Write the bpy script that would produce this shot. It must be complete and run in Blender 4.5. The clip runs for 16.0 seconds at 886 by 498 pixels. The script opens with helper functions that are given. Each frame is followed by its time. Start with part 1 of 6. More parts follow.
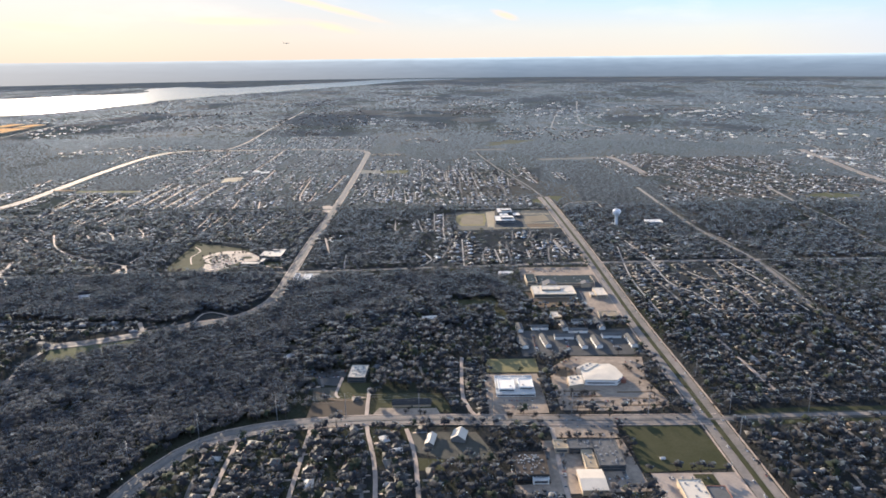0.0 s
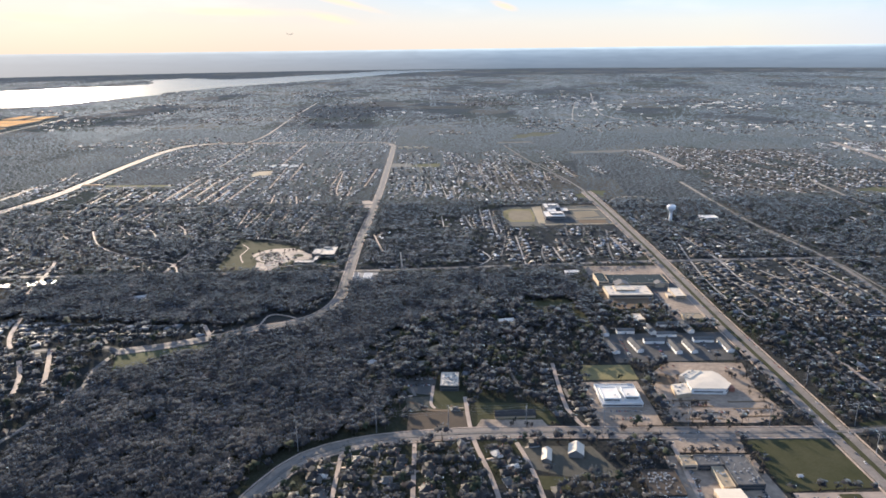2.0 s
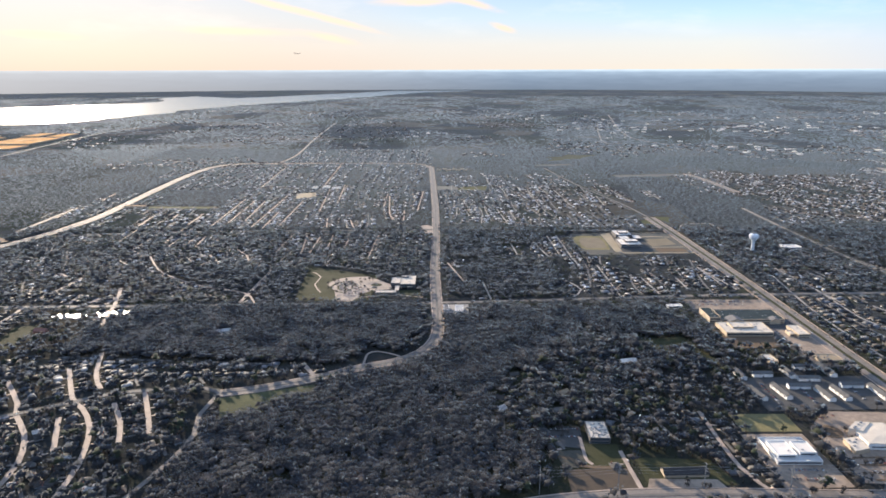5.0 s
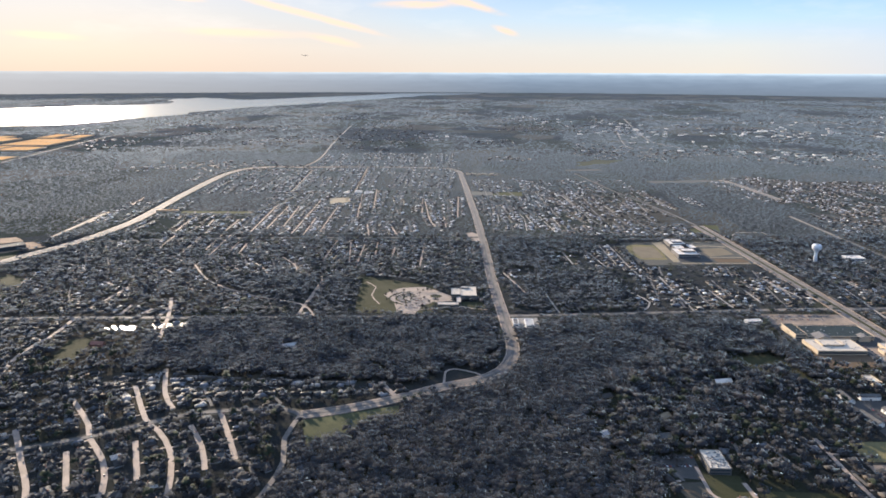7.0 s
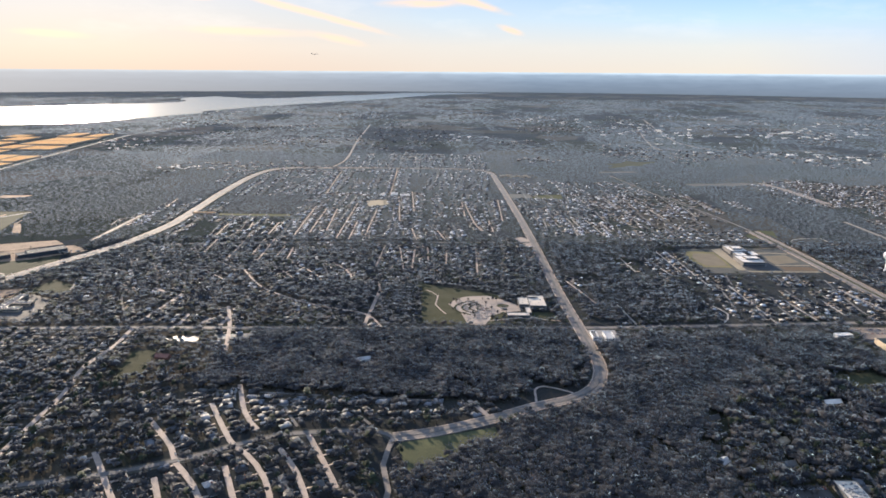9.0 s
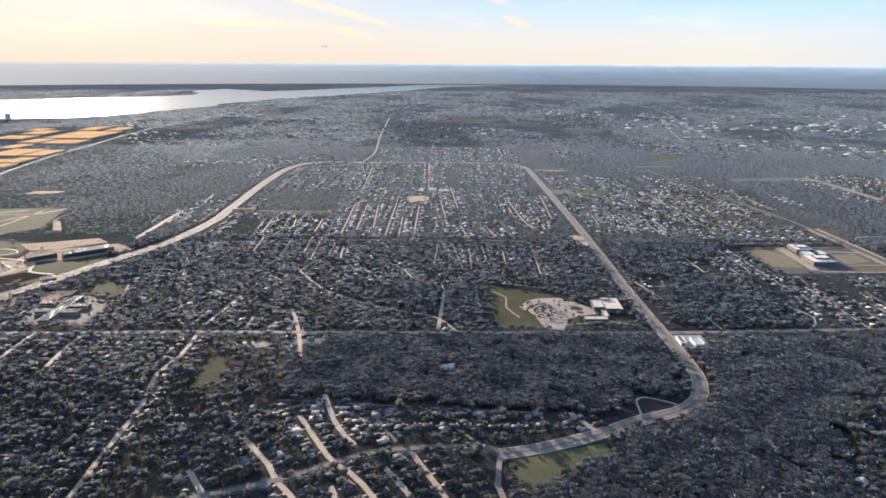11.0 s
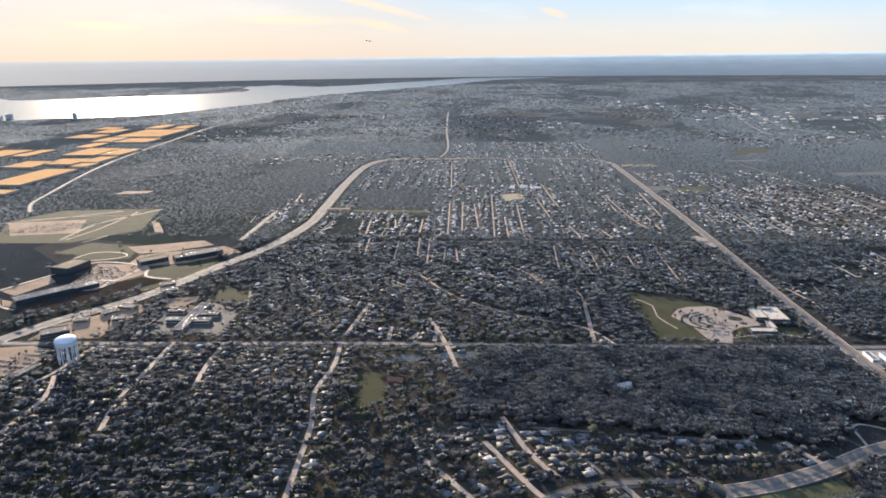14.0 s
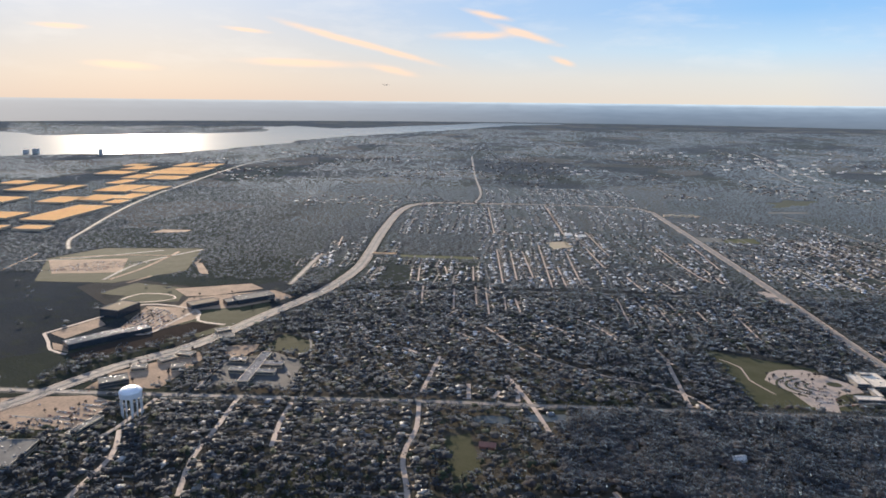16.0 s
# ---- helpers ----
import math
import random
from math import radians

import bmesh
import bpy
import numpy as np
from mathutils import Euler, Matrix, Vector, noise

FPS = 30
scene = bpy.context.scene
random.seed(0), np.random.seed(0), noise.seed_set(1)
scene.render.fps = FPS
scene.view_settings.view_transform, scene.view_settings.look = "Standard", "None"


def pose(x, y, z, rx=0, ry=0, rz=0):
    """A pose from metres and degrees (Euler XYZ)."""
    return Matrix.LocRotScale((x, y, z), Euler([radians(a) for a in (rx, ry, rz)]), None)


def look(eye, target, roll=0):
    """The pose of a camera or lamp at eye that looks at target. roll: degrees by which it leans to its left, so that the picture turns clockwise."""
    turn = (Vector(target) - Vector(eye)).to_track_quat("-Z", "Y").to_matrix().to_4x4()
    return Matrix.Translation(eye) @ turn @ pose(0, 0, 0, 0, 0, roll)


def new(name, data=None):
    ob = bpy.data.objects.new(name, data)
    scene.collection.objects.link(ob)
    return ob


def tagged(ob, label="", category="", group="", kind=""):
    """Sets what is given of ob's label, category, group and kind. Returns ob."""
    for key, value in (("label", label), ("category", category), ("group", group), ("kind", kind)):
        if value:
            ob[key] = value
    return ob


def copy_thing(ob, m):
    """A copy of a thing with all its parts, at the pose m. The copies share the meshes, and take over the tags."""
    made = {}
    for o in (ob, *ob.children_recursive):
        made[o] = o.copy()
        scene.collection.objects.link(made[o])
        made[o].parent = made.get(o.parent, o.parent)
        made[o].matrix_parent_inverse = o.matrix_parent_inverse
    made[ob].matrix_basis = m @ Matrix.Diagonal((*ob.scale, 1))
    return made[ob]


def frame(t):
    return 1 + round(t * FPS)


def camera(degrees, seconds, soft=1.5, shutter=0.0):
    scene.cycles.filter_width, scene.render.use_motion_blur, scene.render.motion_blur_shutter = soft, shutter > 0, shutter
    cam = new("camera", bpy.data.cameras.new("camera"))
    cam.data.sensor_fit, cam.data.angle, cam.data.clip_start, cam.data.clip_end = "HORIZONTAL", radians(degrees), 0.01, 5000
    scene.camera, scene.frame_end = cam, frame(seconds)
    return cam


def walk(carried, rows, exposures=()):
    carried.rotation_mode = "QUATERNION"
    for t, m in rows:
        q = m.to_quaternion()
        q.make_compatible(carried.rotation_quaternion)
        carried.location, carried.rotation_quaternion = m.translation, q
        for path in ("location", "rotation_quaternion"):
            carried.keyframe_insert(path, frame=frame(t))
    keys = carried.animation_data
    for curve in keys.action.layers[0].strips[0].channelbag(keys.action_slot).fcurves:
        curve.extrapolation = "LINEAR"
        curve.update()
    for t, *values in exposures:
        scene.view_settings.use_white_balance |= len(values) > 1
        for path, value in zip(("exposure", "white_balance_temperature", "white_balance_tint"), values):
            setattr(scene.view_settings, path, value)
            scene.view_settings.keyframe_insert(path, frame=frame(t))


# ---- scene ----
cam = camera(66.9, 16.0, 1.75)
PATH = [
    (0, (3.548, 0.682, 122.217), (3.527, 2.605, 121.67), -0.7),
    (0.5, (-5.726, 4.335, 122.307), (-5.749, 6.257, 121.754), -0.8),
    (1, (-14.95, 7.879, 122.366), (-14.972, 9.799, 121.806), -0.8),
    (1.5, (-24.111, 11.332, 122.393), (-24.133, 13.249, 121.825), -0.8),
    (2, (-33.17, 14.726, 122.401), (-33.189, 16.643, 121.83), -0.7),
    (2.5, (-42.175, 18.182, 122.428), (-42.195, 20.098, 121.857), -0.6),
    (3, (-51.068, 21.675, 122.47), (-51.085, 23.594, 121.908), -0.5),
    (3.5, (-59.817, 25.215, 122.531), (-59.831, 27.138, 121.982), -0.4),
    (4, (-68.484, 28.82, 122.618), (-68.494, 30.747, 122.083), -0.2),
    (6.5, (-111.848, 47.265, 123.338), (-111.861, 49.199, 122.83), 0.0),
    (7, (-120.603, 51.042, 123.379), (-120.617, 52.976, 122.87), 0.2),
    (7.5, (-129.363, 55.009, 123.476), (-129.381, 56.943, 122.967), 0.2),
    (8, (-138.09, 58.975, 123.576), (-138.111, 60.909, 123.067), 0.3),
    (8.5, (-146.757, 62.842, 123.66), (-146.78, 64.776, 123.151), 0.3),
    (9, (-155.396, 66.507, 123.719), (-155.422, 68.44, 123.208), 0.4),
    (11.5, (-199.054, 84.206, 124.006), (-199.104, 86.131, 123.468), 0.1),
    (12, (-208.015, 87.609, 124.015), (-208.076, 89.533, 123.473), -0.1),
    (12.5, (-217.075, 90.778, 124.002), (-217.152, 92.701, 123.457), -0.2),
    (13, (-226.199, 93.874, 124.015), (-226.297, 95.795, 123.467), -0.5),
    (13.5, (-235.38, 97.009, 124.055), (-235.507, 98.928, 123.505), -0.8),
    (14, (-244.502, 100.175, 124.12), (-244.653, 102.092, 123.569), -0.7),
    (14.5, (-253.552, 103.474, 124.172), (-253.725, 105.392, 123.633), -0.8),
    (15, (-262.546, 106.877, 124.205), (-262.732, 108.8, 123.687), -0.6),
    (15.5, (-271.484, 110.263, 124.242), (-271.666, 112.195, 123.759), -0.1),
    (16, (-280.372, 113.616, 124.276), (-280.543, 115.562, 123.847), 0.6),
]
walk(cam, [(t, look(eye, target, roll)) for t, eye, target, roll in PATH], [(0, 1.74, 6050, 10), (4, 1.74, 6050, 10), (7, 1.64, 6050, 10), (9, 1.64, 6050, 10), (11.5, 1.7, 6050, 10), (14, 1.66, 6050, 10), (16, 1.46, 6050, 10)])

# ---- light: a low winter sun over the lake, hazy sky ----
SUN_AZ, SUN_EL = -29.5, 13.0      # degrees west of the view's north, degrees above the horizon
sun_dir = Vector((math.sin(radians(SUN_AZ)) * math.cos(radians(SUN_EL)), math.cos(radians(SUN_AZ)) * math.cos(radians(SUN_EL)), math.sin(radians(SUN_EL))))
sun = new("sun", bpy.data.lights.new("sun", "SUN"))
sun.data.energy, sun.data.angle, sun.data.color = 4.4, radians(0.6), (1.0, 0.80, 0.58)
sun.matrix_world = Matrix.Translation((-600, 1000, 400)) @ (-sun_dir).to_track_quat("-Z", "Y").to_matrix().to_4x4()


class Nodes:
    """Short hand for building node trees."""

    def __init__(self, tree):
        self.tree = tree
        tree.nodes.clear()

    def add(self, kind, **values):
        n = self.tree.nodes.new(kind)
        for key, value in values.items():
            if key in n.inputs:
                if isinstance(value, bpy.types.NodeSocket):
                    self.tree.links.new(value, n.inputs[key])
                else:
                    n.inputs[key].default_value = value
        return n

    def link(self, a, b):
        self.tree.links.new(a, b)

    def math(self, op, a, b=None, c=None):
        n = self.tree.nodes.new("ShaderNodeMath")
        n.operation = op
        for i, v in enumerate((a, b, c)):
            if v is None:
                continue
            if isinstance(v, bpy.types.NodeSocket):
                self.tree.links.new(v, n.inputs[i])
            else:
                n.inputs[i].default_value = v
        return n.outputs[0]

    def mix(self, fac, a, b, blend="MIX"):
        n = self.tree.nodes.new("ShaderNodeMix")
        n.data_type, n.blend_type = "RGBA", blend
        for i, v in ((0, fac), (6, a), (7, b)):
            if isinstance(v, bpy.types.NodeSocket):
                self.tree.links.new(v, n.inputs[i])
            elif i == 0:
                n.inputs[i].default_value = v
            else:
                n.inputs[i].default_value = (*v[:3], 1)
        return n.outputs[2]

    def ramp(self, fac, *stops):
        n = self.tree.nodes.new("ShaderNodeValToRGB")
        self.tree.links.new(fac, n.inputs[0])
        e = n.color_ramp.elements
        while len(e) < len(stops):
            e.new(0.5)
        for el, (p, c) in zip(e, stops):
            el.position = p
            el.color = (*c[:3], 1) if isinstance(c, tuple) else (c, c, c, 1)
        return n.outputs[0]

    def noise(self, vec, scale, detail=3.0, rough=0.55, stretch=None):
        if stretch:
            m = self.tree.nodes.new("ShaderNodeMapping")
            m.inputs["Scale"].default_value = stretch
            self.tree.links.new(vec, m.inputs[0])
            vec = m.outputs[0]
        n = self.add("ShaderNodeTexNoise", Scale=scale, Detail=detail, Roughness=rough)
        self.tree.links.new(vec, n.inputs["Vector"])
        return n.outputs["Fac"]


world = bpy.data.worlds.new("sky")
scene.world = world
world.use_nodes = True
N = Nodes(world.node_tree)
tc = N.add("ShaderNodeTexCoord").outputs["Generated"]
sky = N.add("ShaderNodeTexSky")
sky.sky_type, sky.sun_disc = "NISHITA", False
sky.sun_elevation, sky.sun_rotation = radians(SUN_EL), radians(SUN_AZ)
sky.altitude, sky.air_density, sky.dust_density, sky.ozone_density = 500, 1.0, 2.2, 2.0
xyz = N.add("ShaderNodeSeparateXYZ")
N.link(tc, xyz.inputs[0])
# pale haze low in the sky, warmer and brighter towards the sun
el = xyz.outputs[2]
toward = N.math("ADD", N.math("MULTIPLY", xyz.outputs[0], sun_dir.x), N.math("MULTIPLY", xyz.outputs[1], sun_dir.y))
near_sun = N.ramp(toward, (0.62, 0.0), (0.86, 0.35), (1.0, 1.0))
clear = N.ramp(el, (0.0, (0.77, 0.675, 0.55)), (0.035, (0.72, 0.70, 0.635)), (0.07, (0.53, 0.68, 0.78)), (0.12, (0.30, 0.52, 0.79)), (0.2, (0.24, 0.45, 0.77)), (0.4, (0.36, 0.50, 0.75)), (1.0, (0.33, 0.46, 0.72)))
warm = N.ramp(el, (0.0, (0.70, 0.535, 0.42)), (0.03, (0.72, 0.585, 0.47)), (0.07, (0.70, 0.61, 0.53)), (0.13, (0.66, 0.65, 0.65)), (0.3, (0.58, 0.63, 0.7)), (0.7, (0.36, 0.48, 0.72)))
away = N.ramp(el, (0.0, (0.44, 0.58, 0.80)), (0.1, (0.38, 0.56, 0.86)), (0.4, (0.35, 0.49, 0.75)), (1.0, (0.33, 0.46, 0.72)))
veil = N.mix(near_sun, N.mix(N.ramp(toward, (0.1, 0.0), (0.6, 1.0)), away, clear), warm)
# thin streaks of high cloud, each a soft drawn-out patch: azimuth, elevation, half length, half width, slope, all in degrees
az = N.math("MULTIPLY", N.math("ARCTAN2", xyz.outputs[0], xyz.outputs[1]), 57.3)
alt = N.math("MULTIPLY", N.math("ARCSINE", el), 57.3)
frill = N.add("ShaderNodeCombineXYZ", X=az, Y=N.math("MULTIPLY", alt, 4.0), Z=0.0).outputs[0]
wisp = N.noise(frill, 0.35, 5.0, 0.62)
cover = None
for a0, e0, half, thick, slope in ((-14.6, 5.2, 3.4, 0.26, -0.25), (-9.2, 3.9, 3.3, 0.24, -0.25), (-16.8, 2.95, 4.2, 0.30, -0.02), (-30.0, 2.45, 2.2, 0.26, -0.05), (1.5, 5.4, 2.6, 0.27, -0.3),
                                   (-1.6, 6.9, 1.6, 0.22, -0.2), (-33.9, 5.05, 1.6, 0.18, 0.0), (-20.9, 5.35, 1.5, 0.15, -0.08), (-9.3, 2.5, 1.8, 0.28, -0.2), (4.6, 3.3, 0.9, 0.24, -0.3), (-2.5, 5.3, 3.0, 0.3, 0.02)):
    da = N.math("SUBTRACT", az, a0)
    u = N.math("DIVIDE", da, half)
    w = N.math("DIVIDE", N.math("SUBTRACT", N.math("SUBTRACT", alt, e0), N.math("MULTIPLY", da, slope)), thick)
    g = N.math("EXPONENT", N.math("MULTIPLY", N.math("ADD", N.math("MULTIPLY", u, u), N.math("MULTIPLY", w, w)), -1.0))
    cover = g if cover is None else N.math("ADD", cover, g)
cover = N.ramp(N.math("MULTIPLY", cover, N.math("MULTIPLY", wisp, 1.9)), (0.1, 0.0), (0.8, 1.0))
thin = N.math("MULTIPLY", N.ramp(N.noise(frill, 0.12, 6.0, 0.6), (0.5, 0.0), (0.75, 0.28)), N.ramp(el, (0.02, 0.0), (0.06, 1.0)))
veil = N.mix(thin, veil, (0.95, 0.86, 0.76))
veil = N.mix(N.math("MULTIPLY", cover, 0.9), veil, (0.98, 0.69, 0.49))
daylight = N.mix(1.0, sky.outputs[0], (0.06, 0.06, 0.06), "MULTIPLY")
bg = N.add("ShaderNodeBackground", Color=N.mix(0.96, daylight, veil), Strength=0.42)
N.link(bg.outputs[0], N.add("ShaderNodeOutputWorld").inputs[0])


# ---- materials ----
def material(name):
    m = bpy.data.materials.new(name)
    m.use_nodes = True
    return m, Nodes(m.node_tree)


def finish(n, color, rough=0.8, spec=0.5, metal=0.0, bump=None, bump_dist=0.05, sheen=0.0, sheen_rough=0.5, tint=(0.6, 0.8, 1.0)):
    p = n.add("ShaderNodeBsdfPrincipled")
    for key, value in (("Base Color", color), ("Roughness", rough), ("Specular IOR Level", spec), ("Metallic", metal), ("Sheen Weight", sheen)):
        if isinstance(value, bpy.types.NodeSocket):
            n.link(value, p.inputs[key])
        else:
            p.inputs[key].default_value = (*value[:3], 1) if isinstance(value, tuple) else value
    p.inputs["Sheen Roughness"].default_value = sheen_rough
    p.inputs["Sheen Tint"].default_value = (*tint, 1)
    if bump:
        b = n.add("ShaderNodeBump", Height=bump, Distance=bump_dist, Strength=0.7)
        n.link(b.outputs[0], p.inputs["Normal"])
    n.link(p.outputs[0], n.add("ShaderNodeOutputMaterial").inputs[0])


def position(n):
    return n.add("ShaderNodeNewGeometry").outputs["Position"]


def surface(name, a, b, scale, rough=0.8, spec=0.5, fine=None, sheen=0.0, island=0.0, ob_random=0.0, metal=0.0, sheen_rough=0.26):
    """Two tones mixed by a broad and a fine noise, with small relief."""
    m, n = material(name)
    pos = position(n)
    broad = n.noise(pos, scale, 4.0)
    small = n.noise(pos, fine or scale * 9.0, 3.0)
    f = n.ramp(n.math("ADD", n.math("MULTIPLY", broad, 0.6), n.math("MULTIPLY", small, 0.4)), (0.36, 0.0), (0.64, 1.0))
    col = n.mix(f, a, b)
    if island or ob_random:
        r = n.add("ShaderNodeNewGeometry").outputs["Random Per Island"] if island else n.add("ShaderNodeObjectInfo").outputs["Random"]
        k = island or ob_random
        v = n.math("ADD", n.math("MULTIPLY", r, 2 * k), 1 - k)
        gain = n.add("ShaderNodeCombineColor")
        for i in range(3):
            n.link(v, gain.inputs[i])
        col = n.mix(1.0, col, gain.outputs[0], "MULTIPLY")
    # Where sheen is set, its blue tint imitates haze on the surface.
    finish(n, col, rough, spec, metal, small, 0.06, sheen, sheen_rough, (0.52, 0.71, 1.0))
    return m


def palette(name, colours, rough=0.6, spec=0.5, islands=True, sheen=0.0):
    """One of several paints for each island of a mesh (or each object)."""
    m, n = material(name)
    if islands:
        r = n.add("ShaderNodeNewGeometry").outputs["Random Per Island"]
    else:
        r = n.add("ShaderNodeObjectInfo").outputs["Random"]
    ramp = n.tree.nodes.new("ShaderNodeValToRGB")
    ramp.color_ramp.interpolation = "CONSTANT"
    n.link(r, ramp.inputs[0])
    e = ramp.color_ramp.elements
    while len(e) < len(colours):
        e.new(0.5)
    for i, (el, c) in enumerate(zip(e, colours)):
        el.position, el.color = i / len(colours), (*c, 1)
    stain = n.noise(position(n), 2.2, 4.0)
    col = n.mix(n.math("MULTIPLY", stain, 0.5), ramp.outputs[0], (0.05, 0.045, 0.04))
    # Any sheen here is a bluish stand-in for haze.
    finish(n, col, rough, spec, 0.0, None, 0.05, sheen, 0.26)
    return m


def make_ground():
    """Winter land: patches of fields and scrub, tufts of grass, bare soil, and a bluish sheen standing in for haze at
    low angles.
    """
    m, n = material("winter_land")
    pos = position(n)
    a, b, c = n.noise(pos, 0.012, 5.0), n.noise(pos, 0.09, 4.0), n.noise(pos, 0.9, 3.0)
    vor = n.add("ShaderNodeTexVoronoi", Scale=0.009, Randomness=0.85)
    n.link(pos, vor.inputs["Vector"])
    patch = n.add("ShaderNodeSeparateColor")
    n.link(vor.outputs["Color"], patch.inputs[0])
    col = n.mix(n.ramp(a, (0.4, 0.0), (0.62, 1.0)), (0.025, 0.026, 0.026), (0.036, 0.036, 0.034))
    col = n.mix(n.ramp(patch.outputs[0], (0.62, 0.0), (0.66, 0.75)), col, (0.03, 0.032, 0.018))
    col = n.mix(n.ramp(patch.outputs[1], (0.78, 0.0), (0.81, 0.8)), col, (0.075, 0.062, 0.046))
    col = n.mix(n.ramp(b, (0.5, 0.0), (0.72, 0.75)), col, (0.036, 0.038, 0.021))
    col = n.mix(n.ramp(c, (0.45, 0.0), (0.75, 0.6)), col, (0.055, 0.05, 0.04))
    # Blue-tinted sheen imitates haze, growing as the land is seen more flatly.
    haze_sheen = n.math("ADD", n.math("MULTIPLY", n.noise(pos, 0.02, 4.0), 0.1), 0.03)
    finish(n, col, 0.95, 0.0, 0.0, c, 0.5, haze_sheen, 0.25, (0.45, 0.65, 1.0))
    return m


def make_twigs():
    """Masses of bare twigs, dark grey-brown, with russet trees here and there."""
    m, n = material("bare_twigs")
    pos = position(n)
    col = n.mix(n.ramp(n.noise(pos, 0.3, 3.0), (0.36, 0.0), (0.64, 1.0)), (0.041, 0.039, 0.039), (0.029, 0.029, 0.031))
    col = n.mix(n.ramp(n.noise(pos, 0.045, 3.0), (0.42, 0.0), (0.62, 0.55)), col, (0.024, 0.024, 0.027))
    col = n.mix(n.ramp(n.noise(pos, 0.11, 2.0), (0.6, 0.0), (0.72, 0.7)), col, (0.068, 0.052, 0.046))
    # The bluish sheen stands in for haze over the woods.
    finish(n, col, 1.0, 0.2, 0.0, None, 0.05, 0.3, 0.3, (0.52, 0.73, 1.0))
    return m


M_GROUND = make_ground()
M_GRASS = surface("green_lawn", (0.042, 0.044, 0.021), (0.061, 0.058, 0.033), 0.12, 0.95, 0.04, None, 0.05)
M_FIELD = surface("yellowed_pitch_grass", (0.205, 0.172, 0.085), (0.14, 0.126, 0.063), 0.12, 0.95, 0.1)
M_DRY = surface("dry_grass", (0.084, 0.076, 0.06), (0.055, 0.053, 0.043), 0.1, 0.95, 0.14, None, 0.1)
M_SOIL = surface("bare_soil", (0.11, 0.078, 0.052), (0.145, 0.105, 0.07), 0.1, 0.95, 0.1)
M_TILTH = surface("brown_tilled_plot", (0.1, 0.078, 0.058), (0.072, 0.058, 0.045), 0.12, 0.95, 0.05)
M_SAND = surface("pale_playing_dirt", (0.33, 0.27, 0.19), (0.26, 0.22, 0.15), 0.15, 0.95, 0.1)
M_SAND_DULL = surface("trodden_tan_dirt", (0.2, 0.165, 0.115), (0.15, 0.126, 0.09), 0.15, 0.95, 0.1)
M_CONCRETE = surface("worn_concrete", (0.35, 0.282, 0.228), (0.235, 0.193, 0.16), 0.16, 0.8, 0.16)
M_ROAD = surface("road_concrete", (0.235, 0.2, 0.17), (0.135, 0.119, 0.104), 0.12, 0.8, 0.1, None, 0.06)
M_ASPHALT = surface("grey_asphalt", (0.06, 0.058, 0.056), (0.09, 0.087, 0.082), 0.2, 0.8, 0.06)
M_STREET = surface("street_concrete", (0.42, 0.33, 0.265), (0.25, 0.2, 0.163), 0.22, 0.8, 0.14)
M_LANE = surface("worn_street_asphalt", (0.17, 0.155, 0.14), (0.11, 0.10, 0.092), 0.1, 0.8, 0.06, None, 0.1)
M_LOT = surface("stained_car_park", (0.33, 0.257, 0.193), (0.16, 0.127, 0.1), 0.09, 0.85, 0.14, 0.6)
M_SANDLOT = surface("pale_tan_paving", (0.34, 0.24, 0.165), (0.2, 0.147, 0.106), 0.1, 0.9, 0.03, 0.8)
M_PLOUGH = surface("dark_tilled_soil", (0.034, 0.028, 0.024), (0.048, 0.039, 0.032), 0.1, 0.95, 0.0)
M_WHITE_ROOF = surface("white_roof_membrane", (0.74, 0.675, 0.59), (0.62, 0.565, 0.495), 0.25, 0.75, 0.08)
M_CREAM_ROOF = surface("cream_roof_membrane", (0.6, 0.52, 0.42), (0.5, 0.435, 0.35), 0.25, 0.75, 0.08)
M_BUFF = surface("buff_flat_roof", (0.34, 0.27, 0.185), (0.26, 0.21, 0.145), 0.3, 1.0, 0.02)
M_GREY_ROOF = surface("grey_gravel_roof", (0.13, 0.126, 0.122), (0.085, 0.083, 0.08), 0.3, 0.9, 0.1)
M_BROWN_ROOF = surface("brown_gravel_roof", (0.1, 0.082, 0.066), (0.06, 0.05, 0.042), 0.6, 1.0, 0.0)
M_DULL_ROOF = surface("dull_grey_roof", (0.21, 0.2, 0.19), (0.15, 0.145, 0.14), 0.4, 1.0, 0.0)
M_VERDANT = surface("bright_winter_grass", (0.096, 0.098, 0.05), (0.058, 0.062, 0.036), 0.13, 0.95, 0.05)
# Paler, less orange than street_concrete; mostly for the farther eastern streets.
M_PALE_STREET = surface("pale_worn_street", (0.34, 0.315, 0.285), (0.2, 0.185, 0.168), 0.22, 0.85, 0.12)
M_SLATE = surface("dark_teal_roof", (0.05, 0.064, 0.066), (0.036, 0.046, 0.049), 0.3, 0.9, 0.02)
M_METAL_ROOF = surface("pale_metal_roof", (0.45, 0.44, 0.42), (0.35, 0.34, 0.33), 0.3, 0.65, 0.12)
# Orange base colour stands in for the low sun glinting off roofs.
M_SUN_ORANGE_ROOF = surface("sun_orange_roof", (0.72, 0.43, 0.2), (0.6, 0.36, 0.17), 0.1, 1.0, 0.0)
M_TAN_WALL = surface("tan_wall", (0.46, 0.37, 0.26), (0.38, 0.31, 0.22), 0.5, 0.75)
M_WHITE_WALL = surface("white_wall", (0.74, 0.73, 0.7), (0.62, 0.61, 0.58), 0.5, 0.7)
M_BRICK = surface("red_brick_wall", (0.28, 0.12, 0.08), (0.2, 0.09, 0.065), 0.8, 0.8)
M_GLASS = surface("dark_window_glass", (0.03, 0.04, 0.05), (0.05, 0.06, 0.07), 0.5, 0.12, 0.7)
